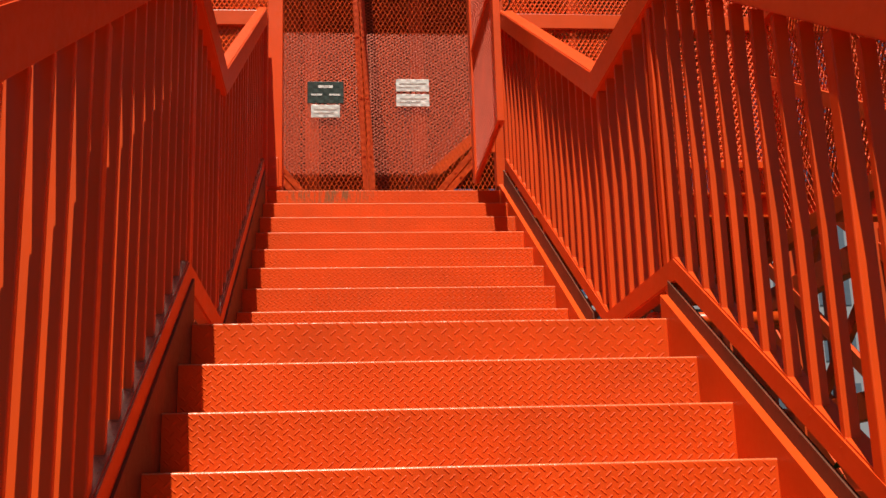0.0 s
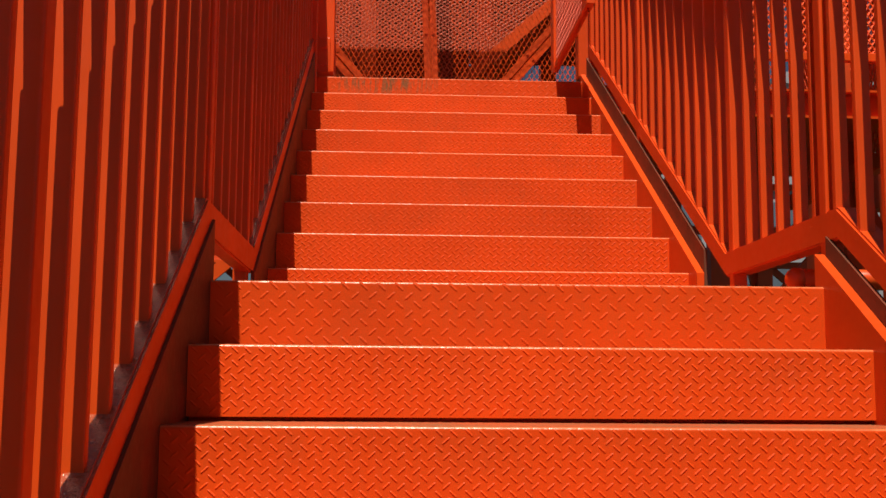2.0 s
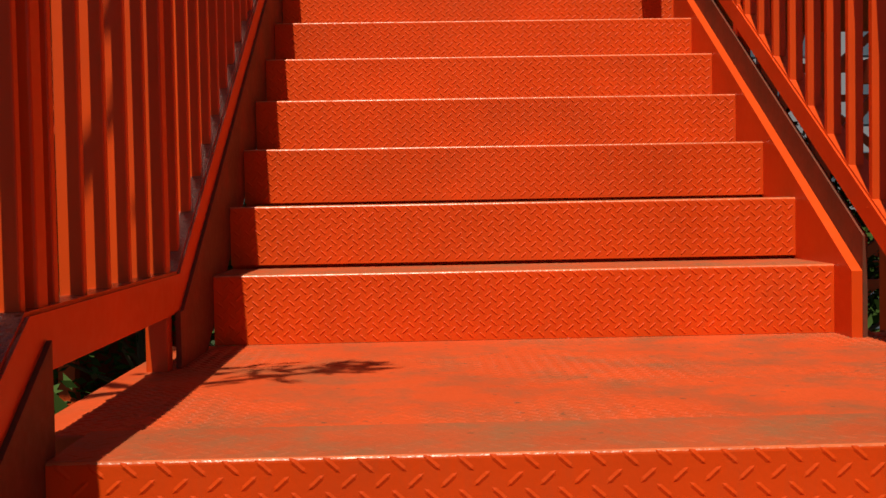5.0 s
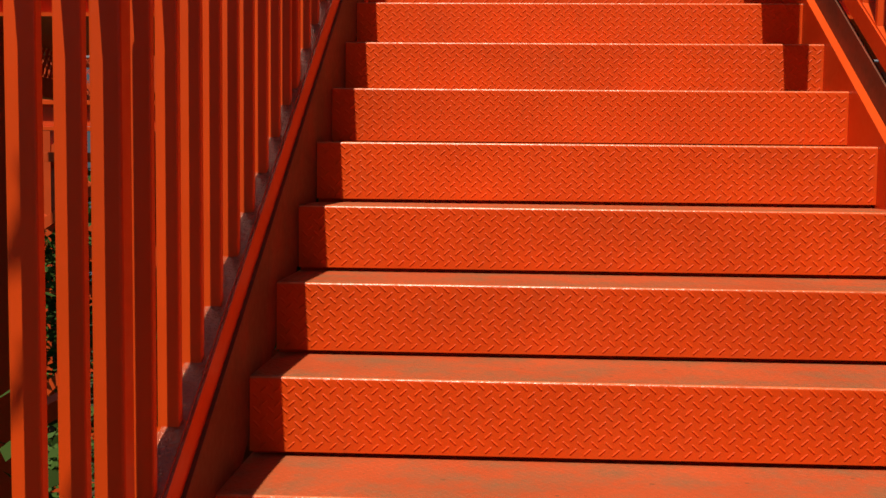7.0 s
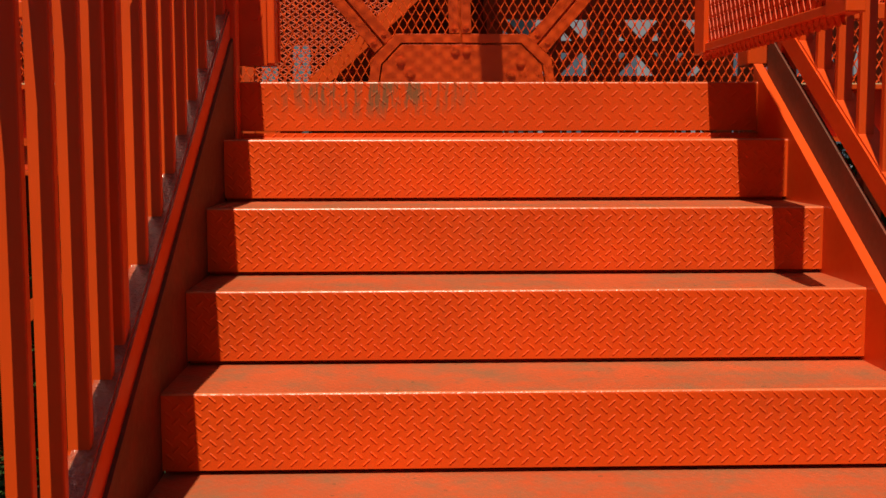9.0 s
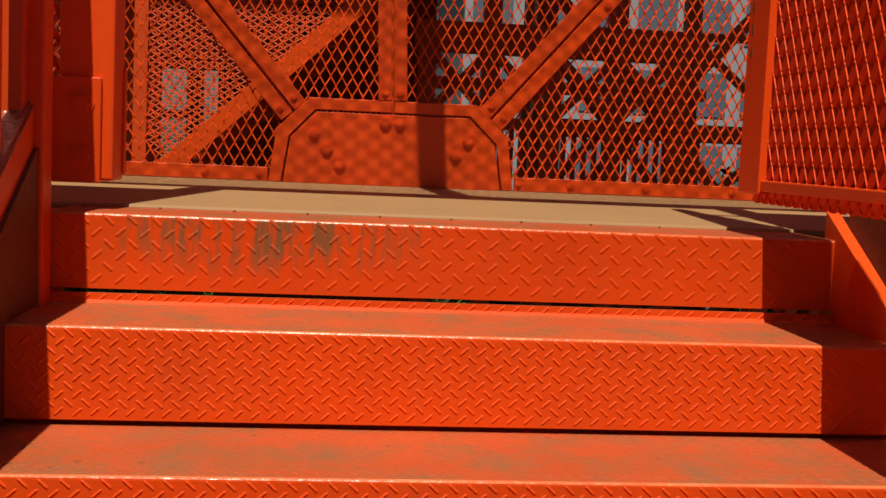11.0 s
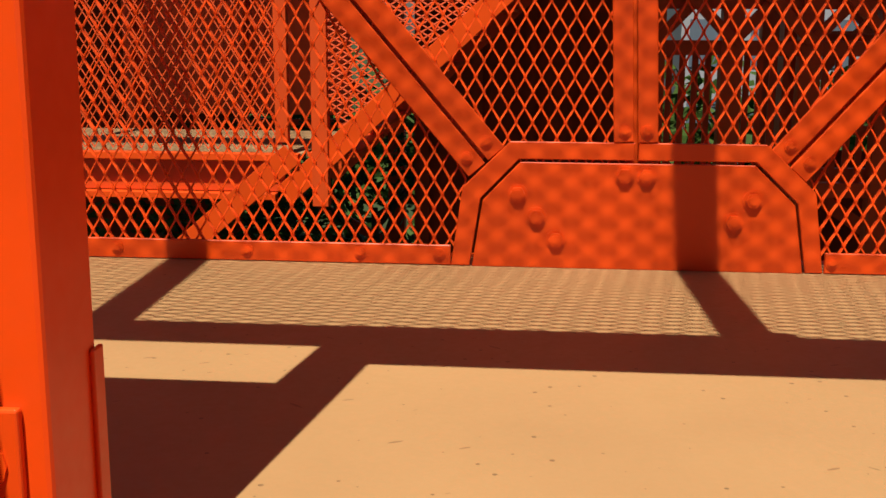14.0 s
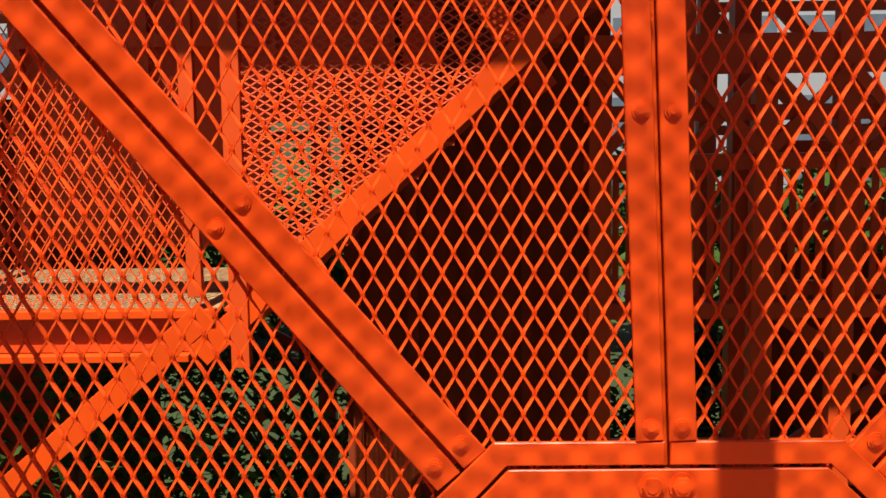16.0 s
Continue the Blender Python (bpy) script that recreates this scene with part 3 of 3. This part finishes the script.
DIA = Vector((-0.389, 0.454)).normalized()
for s in (-1, 1):
    def mx(p, s=s):
        return (p[0], p[1]) if s == -1 else (2 * CX - p[0], p[1])
    start = Vector((-0.432, 1.905))
    perp = Vector((DIA.y, -DIA.x))
    for o, y in ((-0.032, 0.0), (0.032, 0.003)):
        a, b = start + perp * o + DIA * (-0.01), start + perp * o + DIA * 1.62
        strip("diagonal", mx(a), mx(b), 0.054, FY + y - FT, FY + y)
        for t in (0.03, 0.62, 1.2):
            c = Vector(mx(start + perp * o + DIA * t))
            ob = part("bolt", BOLT, M_paint, fence)
            ob.location = (c.x, FY + y - FT, c.y)
    strip("backing_strip", mx(start), mx(start + DIA * 1.6), 0.05, FY + 0.020, FY + 0.026)
    # frame round the gusset
    k = 0.013 if s == -1 else 0.0
    if s == -1:
        flat("gusset_frame", [(-0.466, FZ + 0.002), (-0.440, 1.804), (-0.343, 1.907), (CX - 0.005, 1.907), (CX - 0.005, 1.951), (-0.366, 1.951), (-0.486, 1.832), (-0.514, FZ + 0.002)], FY - FT - 0.0025, FY - 0.0025)
    else:
        flat("gusset_frame", [(0.381, FZ + 0.002), (0.353, 1.804), (0.246, 1.907), (CX + 0.005, 1.907), (CX + 0.005, 1.951), (0.270, 1.951), (0.396, 1.832), (0.424, FZ + 0.002)], FY - FT - 0.0025, FY - 0.0025)
    strip("bottom_strip", mx((-0.528 + k, FZ + 0.028)), mx((-2.9, FZ + 0.028)), 0.052, FY - FT - 0.003, FY - 0.003)
    for x in (-0.545, -0.75, -1.05, -1.4, -1.8):
        p = mx((x, FZ + 0.03))
        ob = part("bolt", BOLT, M_paint, fence)
        ob.location = (p[0], FY - FT - 0.003, p[1])
    strip("centre_strip", (CX + s * 0.030 - LEAN * 0.059, 1.953), (CX + s * 0.030 - LEAN * 4.306, 6.2), 0.050, FY - FT - 0.005, FY - 0.005)
    for z in (1.98, 2.55, 3.1, 3.7, 4.3, 4.9):
        ob = part("bolt", BOLT, M_paint, fence)
        ob.location = (CX + s * 0.028 - LEAN * (z - 1.894), FY - FT - 0.005, z)
    strip("upright", mx((-1.95, FZ)), mx((-1.95, 6.2)), 0.07, FY - FT - 0.006, FY - 0.006)
for x, z in ((-0.345, 1.818), (-0.296, 1.760), (-0.246, 1.702), (-0.078, 1.868), (-0.023, 1.868), (0.242, 1.811), (0.197, 1.755)):
    ob = part("bolt", BOLT_BIG, M_paint, fence)
    ob.location = (x, FY - FT - 0.002, z)
strip("backing_strip", (CX, 1.894), (CX - LEAN * 4.306, 6.2), 0.05, FY + 0.020, FY + 0.026)
ENDP = Vector((-0.432, 1.905)) + DIA * 1.62
for s in (-1, 1):
    def mx(p, s=s):
        return (p[0], p[1]) if s == -1 else (2 * CX - p[0], p[1])
    inner = [mx(p) for p in ((CX - 0.03, 1.90), (-0.42, 1.90), (ENDP.x, ENDP.y), (ENDP.x, 4.13), (CX - 0.03, 4.13))]
    outer = [mx(p) for p in ((-0.50, FZ + 0.03), (-0.47, 1.86), (ENDP.x, ENDP.y), (ENDP.x, 4.13), (-2.9, 4.13), (-2.9, FZ + 0.03))]
    for poly in (inner, outer):
        part("mesh_panel", expanded("mesh_panel", poly, 0.0415, 0.0754, 0.0047, 0.011, M_mesh, (0, FY + 0.010, 0), bond=0.042), None, fence)
part("upper_mesh_panel", expanded("upper_mesh_panel", [(-2.9, 4.13), (2.9, 4.13), (2.9, 6.2), (-2.9, 6.2)], 0.0415, 0.0754, 0.0047, 0.011, M_mesh, (0, FY + 0.01, 0), bond=0.042), None, fence)

# ---- signs ----
def sign(name, x0, x1, z0, z1, mat, bars, label):
    s = empty(name, label, "sign")
    bm = bmesh.new()
    box(bm, x0, x1, FY - 0.024, FY - 0.016, z0, z1, 0.002)
    part("board", bm, mat, s)
    for bx0, bx1, bz, bh, bmat in bars:
        bm = bmesh.new()
        box(bm, x0 + (x1 - x0) * bx0, x0 + (x1 - x0) * bx1, FY - 0.027, FY - 0.024, z0 + (z1 - z0) * bz, z0 + (z1 - z0) * (bz + bh))
        part("lettering", bm, bmat, s)


sign("notice_sign", -0.61, -0.285, 3.045, 3.254, M_sign_dark, [(0.3, 0.7, 0.7, 0.12, M_sign_white), (0.1, 0.4, 0.35, 0.08, M_sign_white), (0.6, 0.9, 0.35, 0.08, M_sign_white)], "dark green notice board with white lettering hung on the fence mesh")
sign("notice_sign", -0.578, -0.32, 2.91, 3.03, M_sign_white, [(0.1, 0.9, 0.6, 0.10, M_sign_grey), (0.1, 0.8, 0.3, 0.10, M_sign_grey)], "small white notice board hung on the fence mesh")
for z in (3.165, 3.02):
    sign("notice_sign", 0.19, 0.49, z, z + 0.118, M_sign_white, [(0.1, 0.9, 0.6, 0.08, M_sign_grey), (0.1, 0.7, 0.3, 0.08, M_sign_grey)], "small white notice board hung on the fence mesh")

# ---- next stair flight behind the fence ----
BY = 8.5
flight = empty("back_stairs", "orange-red steel stair flight and landing behind the platform fence", "stairs")


def beam(name, p, q, w, h, parent, mat=M_far, up=(0, 0, 1), bev=0.003):
    return part(name, bar(bmesh.new(), p, q, w, h, up, bev), mat, parent)


beam("stringer", (-1.90, BY, 1.16), (1.6, BY, 4.36), 0.03, 0.14, flight, M_paint)
beam("stringer", (-1.90, BY + 1.3, 1.16), (1.6, BY + 1.3, 4.36), 0.012, 0.26, flight)
for k in range(17):
    bm = bmesh.new()
    box(bm, -1.75 + k * 0.197, -1.45 + k * 0.197, BY + 0.01, BY + 1.29, 1.41 + k * 0.18, 1.43 + k * 0.18)
    part("step", bm, M_far, flight)
beam("stringer", (-1.78, BY - 0.3, 1.46), (-3.6, BY - 0.3, -0.1), 0.03, 0.14, flight, M_paint)
beam("post", (-1.66, BY, 1.1), (-1.66, BY, 5.0), 0.10, 0.10, flight, up=(0, 1, 0))
beam("post", (-1.90, BY - 0.01, 1.5), (-1.90, BY - 0.01, 5.0), 0.08, 0.07, flight, up=(0, 1, 0))
beam("post", (-3.6, BY - 0.01, 1.5), (-3.6, BY - 0.01, 5.0), 0.08, 0.07, flight, up=(0, 1, 0))
beam("edge_channel", (-5.6, BY, 1.405), (-1.80, BY, 1.405), 0.09, 0.045, flight, M_paint)
beam("edge_channel", (-5.6, BY, 1.155), (-1.95, BY, 1.155), 0.09, 0.04, flight, M_paint)
beam("edge_web", (-5.6, BY + 0.03, 1.28), (-1.9, BY + 0.03, 1.28), 0.01, 0.20, flight)
for k in range(9):
    bm = bmesh.new()
    box(bm, -5.6, -1.8, BY + 0.06 + k * 0.17, BY + 0.215 + k * 0.17, 1.38, 1.42, 0.004)
    part("deck_plank", bm, M_plank, flight)
part("side_mesh", expanded("side_mesh", [(-1.62, 1.75), (-1.5, 1.62), (1.5, 4.36), (1.5, 7.2), (-1.62, 7.2)], 0.076, 0.046, 0.0085, 0.007, M_far, (0, BY - 0.01, 0)), None, flight)
part("landing_mesh", expanded("landing_mesh", [(-5.6, 1.43), (-1.90, 1.43), (-1.90, 5.3), (-5.6, 5.3)], 0.062, 0.1, 0.0062, 0.006, M_far, (0, BY + 0.01, 0)), None, flight)
for x in (-0.62, 0.78):
    beam("post", (x - 0.03, BY + 0.25, 2.35 if x < 0 else 3.0), (x - 0.1, BY + 0.25, 9.0), 0.18, 0.12, flight, M_paint, up=(0, 1, 0))
beam("brace", (-2.0, BY + 0.9, 5.6), (0.1, BY + 0.9, 2.6), 0.06, 0.16, flight, M_paint)
beam("brace", (2.1, BY + 0.9, 5.8), (0.1, BY + 0.9, 2.9), 0.06, 0.16, flight, M_paint)

# ---- tower steelwork ----
tower = empty("tower_frame", "dark shaded red steel lattice of tower columns, beams and braces", "tower frame")
# unseen slab added overhead to shade the steelwork behind the fence
bm = bmesh.new()
box(bm, -6.6, 9, 7.0, 19, 9.0, 9.2)
part("upper_deck", bm, M_far, tower)
# unseen strip added to cast one shadow band on the back flight
for y0, y1 in ((5.72, 6.06),):
    bm = bmesh.new()
    box(bm, -6.6, 9, y0, y1, 9.0, 9.2)
    part("deck_beam", bm, M_far, tower)
for Y, XS in ((12.0, (-7.4, -4.9, 1.95, 4.45, 5.15, 7.6)), (16.5, (-8, -5.4, -2.2, 2.6, 5.0, 8.2))):
    for x in XS:
        beam("column", (x, Y, -6), (x, Y, 9.0), 0.22, 0.22, tower, up=(0, 1, 0))
    for z in (-3.4, -0.8, 0.9, 2.1, 3.6):
        for a, b in zip(XS, XS[1:]):
            if b - a < 4.5:
                beam("girt", (a + 0.1, Y, z), (b - 0.1, Y, z), 0.1, 0.12, tower)
    for a, b in zip(XS, XS[1:]):
        if b - a > 4.5:
            continue
        for z0, z1 in ((-3.4, -0.8), (-0.8, 0.9), (0.9, 3.6)):
            beam("brace", (a, Y - 0.05, z0), (b, Y - 0.05, z1), 0.06, 0.13, tower)
            beam("brace", (a, Y + 0.05, z1), (b, Y + 0.05, z0), 0.06, 0.13, tower)
# shade of the voids between the steelwork, put into a dark wall colour
M_dark = material("dark_void_backing", (0.22, 0.035, 0.012), 0.95, vary=0.3, bump=0, spec=0.04)
backing = empty("lift_shaft", "dark brown ribbed backing wall added for the shaded gaps in the tower", "building", kind="structure")
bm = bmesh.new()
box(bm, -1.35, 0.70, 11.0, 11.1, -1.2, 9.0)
part("wall", bm, M_dark, backing)
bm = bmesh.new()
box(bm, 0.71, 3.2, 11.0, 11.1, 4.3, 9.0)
part("upper_wall", bm, M_dark, backing)
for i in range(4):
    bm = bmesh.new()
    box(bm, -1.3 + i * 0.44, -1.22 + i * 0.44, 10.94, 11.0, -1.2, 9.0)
    part("rib", bm, M_dark, backing)
screen = empty("lattice_screen", "dark red steel lattice with columns, braces and close balusters", "lattice")
for i in range(5):
    beam("column", (0.62 + i * 0.62, 11.0, -1.2), (0.62 + i * 0.62, 11.0, 4.6 if i % 2 else 2.8), 0.17, 0.16, screen, up=(0, 1, 0))
for z in (-0.2, 0.9, 2.05, 2.42, 2.86):
    beam("girt", (0.5, 11.02, z), (3.4, 11.02, z), 0.12, 0.30 if z > 2.5 else 0.12, screen)
for i in range(4):
    x = 0.62 + i * 0.62
    beam("brace", (x, 10.93, 2.1), (x + 0.62, 10.93, 2.75), 0.05, 0.09, screen)
    beam("brace", (x, 10.90, 2.75), (x + 0.62, 10.90, 2.1), 0.05, 0.09, screen)
for i in range(28):
    beam("baluster", (0.55 + i * 0.105, 11.1, 0.9), (0.55 + i * 0.105, 11.1, 2.05), 0.05, 0.03, screen, up=(0, 1, 0), bev=0)
# added dark sheets that stand in for deep shade farther back
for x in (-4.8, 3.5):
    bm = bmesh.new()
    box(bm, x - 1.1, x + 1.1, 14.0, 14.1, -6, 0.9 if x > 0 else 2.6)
    tagged(part("cladding_wall", bm, M_dark), "dark brown backing wall added for deep shade between the steelwork", "wall", kind="structure")

back = empty("wall_north", "orange-red steel panels with ribs behind the upper landing", "wall", kind="structure")
for i in range(3, 6):
    bm = bmesh.new()
    box(bm, -6.4 + i * 0.92, -5.50 + i * 0.92, 10.6, 10.64, 1.5 if i < 5 else 2.4, 9.0, 0.004)
    part("panel", bm, M_far, back)
    bm = bmesh.new()
    box(bm, -6.42 + i * 0.92, -6.34 + i * 0.92, 10.5, 10.6, 1.2 if i < 5 else 2.4, 9.0, 0.004)
    part("rib", bm, M_far, back)
for z in (3.0, 4.1):
    beam("rail", (-3.6, 10.48, z), (-1.8, 10.48, z), 0.06, 0.10, back)

# screens and beams beside the stairs
for s, nm in ((-1, "side_frame"), (1, "side_frame")):
    f = empty(nm, "dark red steel side frame with beams and mesh beside the stairs", "frame")
    X = s * 2.9
    for y in (-2.5, 0.2, 3.4):
        beam("column", (X, y, -6), (X, y, 5.0), 0.16, 0.16, f, up=(0, 1, 0))
    for z in (-2.2, -0.6, 1.25, 3.0):
        beam("girt", (X, -5.5, z), (X, 4.6, z), 0.09, 0.11, f)
    for y0, y1 in ((-2.5, 0.2), (0.2, 3.4)):
        for z0, z1 in ((-2.2, 1.25), (1.25, 3.0)):
            beam("brace", (X, y0, z0), (X, y1, z1), 0.05, 0.10, f)
    part("mesh_screen", expanded("mesh_screen", [(-0.4, 1.3), (4.5, 1.3), (4.5, 2.95), (-0.4, 2.95)], 0.06, 0.09, 0.012, 0.010, M_mesh, (X, 0, 0), (0, 1, 0)), None, f)

bm = bmesh.new()
bmesh.ops.create_cone(bm, cap_ends=True, segments=16, radius1=0.032, radius2=0.032, depth=0.5, matrix=pose(1.12, -0.98, 0.06, 0, 90, 0))
bmesh.ops.create_uvsphere(bm, u_segments=14, v_segments=8, radius=0.036, matrix=pose(0.872, -0.98, 0.06))
for f in bm.faces:
    f.smooth = True
tagged(part("drain_pipe", bm, M_paint), "short orange-red painted pipe end below the railing", "pipe")

outer = empty("outer_frame", "dark red steel lattice of columns and braces standing beyond the stairs", "frame")
for y in (-1.6, 0.4, 2.4, 4.4, 6.4, 8.4):
    beam("column", (4.6, y, -6), (4.6, y, 5.6), 0.20, 0.24, outer, up=(0, 1, 0))
for z in (-2.8, -1.3, 0.3, 1.7, 3.1, 5.4):
    beam("girt", (4.6, -5.5, z), (4.6, 9.0, z), 0.14, 0.26, outer)
for y in (-1.6, 0.4, 2.4, 4.4, 6.4):
    for z0, z1 in ((-2.8, -1.3), (-1.3, 0.3), (0.3, 1.7), (1.7, 3.1)):
        beam("brace", (4.55, y, z0), (4.55, y + 2.0, z1), 0.06, 0.14, outer)
        beam("brace", (4.65, y, z1), (4.65, y + 2.0, z0), 0.06, 0.14, outer)

# ---- cable on the gate ----
cu = bpy.data.curves.new("cable", "CURVE")
cu.dimensions, cu.bevel_depth, cu.bevel_resolution = "3D", 0.006, 2
sp = cu.splines.new("BEZIER")
pts = [(0.66, 2.44, 3.0), (0.72, 2.40, 2.95), (0.80, 2.34, 2.97), (0.86, 2.24, 3.04), (0.90, 2.2, 3.0), (0.84, 2.28, 2.90)]
sp.bezier_points.add(len(pts) - 1)
for b, p in zip(sp.bezier_points, pts):
    b.co, b.handle_left_type, b.handle_right_type = p, "AUTO", "AUTO"
cu.materials.append(M_black)
tagged(new("lock_cable", cu), "black cable looped round the end of the handrail", "cable")

# ---- surroundings ----
GROUND = -6.0
bm = bmesh.new()
bmesh.ops.create_grid(bm, x_segments=2, y_segments=2, size=900)
g = tagged(part("ground", bm, M_ground), "far ground of paving and planting below the stairs", "ground", kind="structure")
g.location = (0, 0, GROUND)


def leaves(name, clumps, per, size, spread, seed):
    rnd = random.Random(seed)
    verts, faces = [], []
    for c, r in clumps:
        for _ in range(per):
            d = Vector((rnd.gauss(0, 1), rnd.gauss(0, 1), rnd.gauss(0, 0.8))).normalized() * r * rnd.random() ** 0.45
            p = Vector(c) + d
            a = Vector((rnd.gauss(0, 1), rnd.gauss(0, 1), rnd.gauss(0, 0.6))).normalized()
            b = a.cross(Vector((rnd.gauss(0, 1), rnd.gauss(0, 1), rnd.gauss(0, 1)))).normalized()
            ln, k = size * rnd.uniform(0.6, 1.3), len(verts)
            verts += [p - a * ln, p + b * ln * 0.4, p + a * ln, p - b * ln * 0.4]
            faces.append((k, k + 1, k + 2, k + 3))
    me = bpy.data.meshes.new(name)
    me.from_pydata(verts, [], faces)
    me.materials.append(M_leaf)
    return me


def limb(bm, p, q, r0, r1, n=7):
    p, q = Vector(p), Vector(q)
    d = (q - p).normalized()
    s = d.orthogonal().normalized()
    u = d.cross(s)
    rings = [[bm.verts.new(o + (s * math.cos(2 * math.pi * i / n) + u * math.sin(2 * math.pi * i / n)) * r) for i in range(n)] for o, r in ((p, r0), (q, r1))]
    for i in range(n):
        bm.faces.new((rings[0][i], rings[0][(i + 1) % n], rings[1][(i + 1) % n], rings[1][i]))


def tree(seed, height, spread, label):
    rnd = random.Random(seed)
    t = empty("tree", label, "tree", group="trees below the stairs")
    bm = bmesh.new()
    limb(bm, (0, 0, 0), (0.1, 0, height * 0.45), 0.16, 0.11, 9)
    limb(bm, (0.1, 0, height * 0.45), (0, 0.1, height * 0.8), 0.11, 0.04, 8)
    clumps = []
    for i in range(16):
        a, z = rnd.uniform(0, 6.28), rnd.uniform(0.35, 0.98) * height
        r = spread * rnd.uniform(0.3, 1.0) * (1.15 - abs(z / height - 0.65))
        p = (math.cos(a) * r, math.sin(a) * r, z)
        limb(bm, (0.05, 0.03, z * 0.8), p, 0.035, 0.012, 5)
        clumps.append((p, spread * rnd.uniform(0.28, 0.5)))
    part("trunk", bm, M_trunk, t)
    part("crown", leaves("crown", clumps, 260, 0.075, 1, seed), M_leaf, t)
    return t


first = tree(11, 6.6, 1.8, "green leafy broadleaf tree standing below the stairs")
first.location = (-1.9, 12.6, GROUND)
second = tree(12, 5.4, 1.6, "green leafy broadleaf tree standing below the stairs")
second.location = (-4.2, 2.2, GROUND)
for i, (x, y, k) in enumerate(((0.6, 13.4, 1.0), (-3.9, 12.0, 1.05), (3.2, 13.6, 0.95), (6.2, 14, 1.1), (-6.5, 13, 1.1), (-2.4, 15.5, 1.12), (2.0, 15, 1.1))):
    copy_thing(first if i % 2 else second, pose(x, y, GROUND, 0, 0, 70 * i) @ Matrix.Scale(k, 4))
for i, (x, y, k) in enumerate(((-3.2, 0.0, 1.0), (-4.0, -2.4, 1.0), (3.9, 1.5, 0.9), (4.2, 4.6, 0.95), (-3.9, 5.4, 0.9))):
    copy_thing(second if i % 2 else first, pose(x, y, GROUND - 0.5, 0, 0, 50 * i) @ Matrix.Scale(k, 4))

# overhanging tree whose twigs shade the landing
over = empty("tree", "tall leafy tree with a bough reaching over the stairs", "tree")
bm = bmesh.new()
limb(bm, (-4.2, -4.8, GROUND), (-4.0, -4.6, 3.0), 0.2, 0.12, 9)
limb(bm, (-4.0, -4.6, 3.0), (-2.4, -3.5, 4.6), 0.09, 0.05)
limb(bm, (-2.4, -3.5, 4.6), (-0.76, -2.55, 4.7), 0.05, 0.008)
limb(bm, (-1.9, -3.1, 4.65), (-1.35, -2.1, 4.9), 0.02, 0.006)
part("trunk", bm, M_trunk, over)
part("crown", leaves("crown", [((-4.1, -4.7, 4.4), 1.2), ((-3.2, -4.0, 4.6), 0.7), ((-2.2, -3.3, 4.7), 0.4), ((-1.38, -2.72, 4.75), 0.22), ((-0.96, -2.57, 4.72), 0.2), ((-1.33, -2.22, 4.9), 0.15), ((-0.76, -2.53, 4.7), 0.10)], 42, 0.05, 1, 5), M_leaf, over)


def building(x, y, w, d, h, floors, cols, label, seed):
    b = empty("office_building", label, "building", group="distant buildings")
    bm = bmesh.new()
    box(bm, x - w / 2, x + w / 2, y, y + d, GROUND, GROUND + h)
    part("wall", bm, M_wall, b)
    bm = bmesh.new()
    box(bm, x - w / 2 - 0.2, x + w / 2 + 0.2, y - 0.2, y + d, GROUND + h, GROUND + h + 0.7)
    part("roof", bm, M_wall, b)
    fw, fh = w / cols, h / floors
    bm = bmesh.new()
    box(bm, -fw * 0.36, fw * 0.36, -0.04, 0.0, -fh * 0.3, fh * 0.3)
    win = bpy.data.meshes.new("window")
    bm.to_mesh(win)
    bm.free()
    win.materials.append(M_glass)
    for i in range(cols):
        for j in range(floors):
            ob = part("window", win, M_glass, b)
            ob.location = (x - w / 2 + fw * (i + 0.5), y, GROUND + fh * (j + 0.5))


building(13, 46, 16, 12, 15, 5, 7, "pale grey office building with rows of windows", 1)
building(30, 60, 14, 12, 24, 7, 5, "pale grey office building with rows of windows", 3)
building(-26, 50, 16, 12, 18, 6, 6, "pale grey office building with rows of windows", 4)
building(-30, 12, 10, 10, 14, 4, 4, "pale grey office building with rows of windows", 5)
building(32, 20, 12, 12, 16, 5, 5, "pale grey office building with rows of windows", 6)

# far row of trees before the buildings
far_row = [((-16 + i * 1.1, 40 + 1.5 * math.sin(i * 1.7), -2.3 + 0.9 * math.sin(i * 2.3)), 2.9) for i in range(46)]
far_trees = part("far_trees", leaves("far_trees", far_row, 260, 0.42, 1, 31), M_leaf)
tagged(far_trees, "dense dark green far row of trees before the buildings", "trees", kind="stuff")
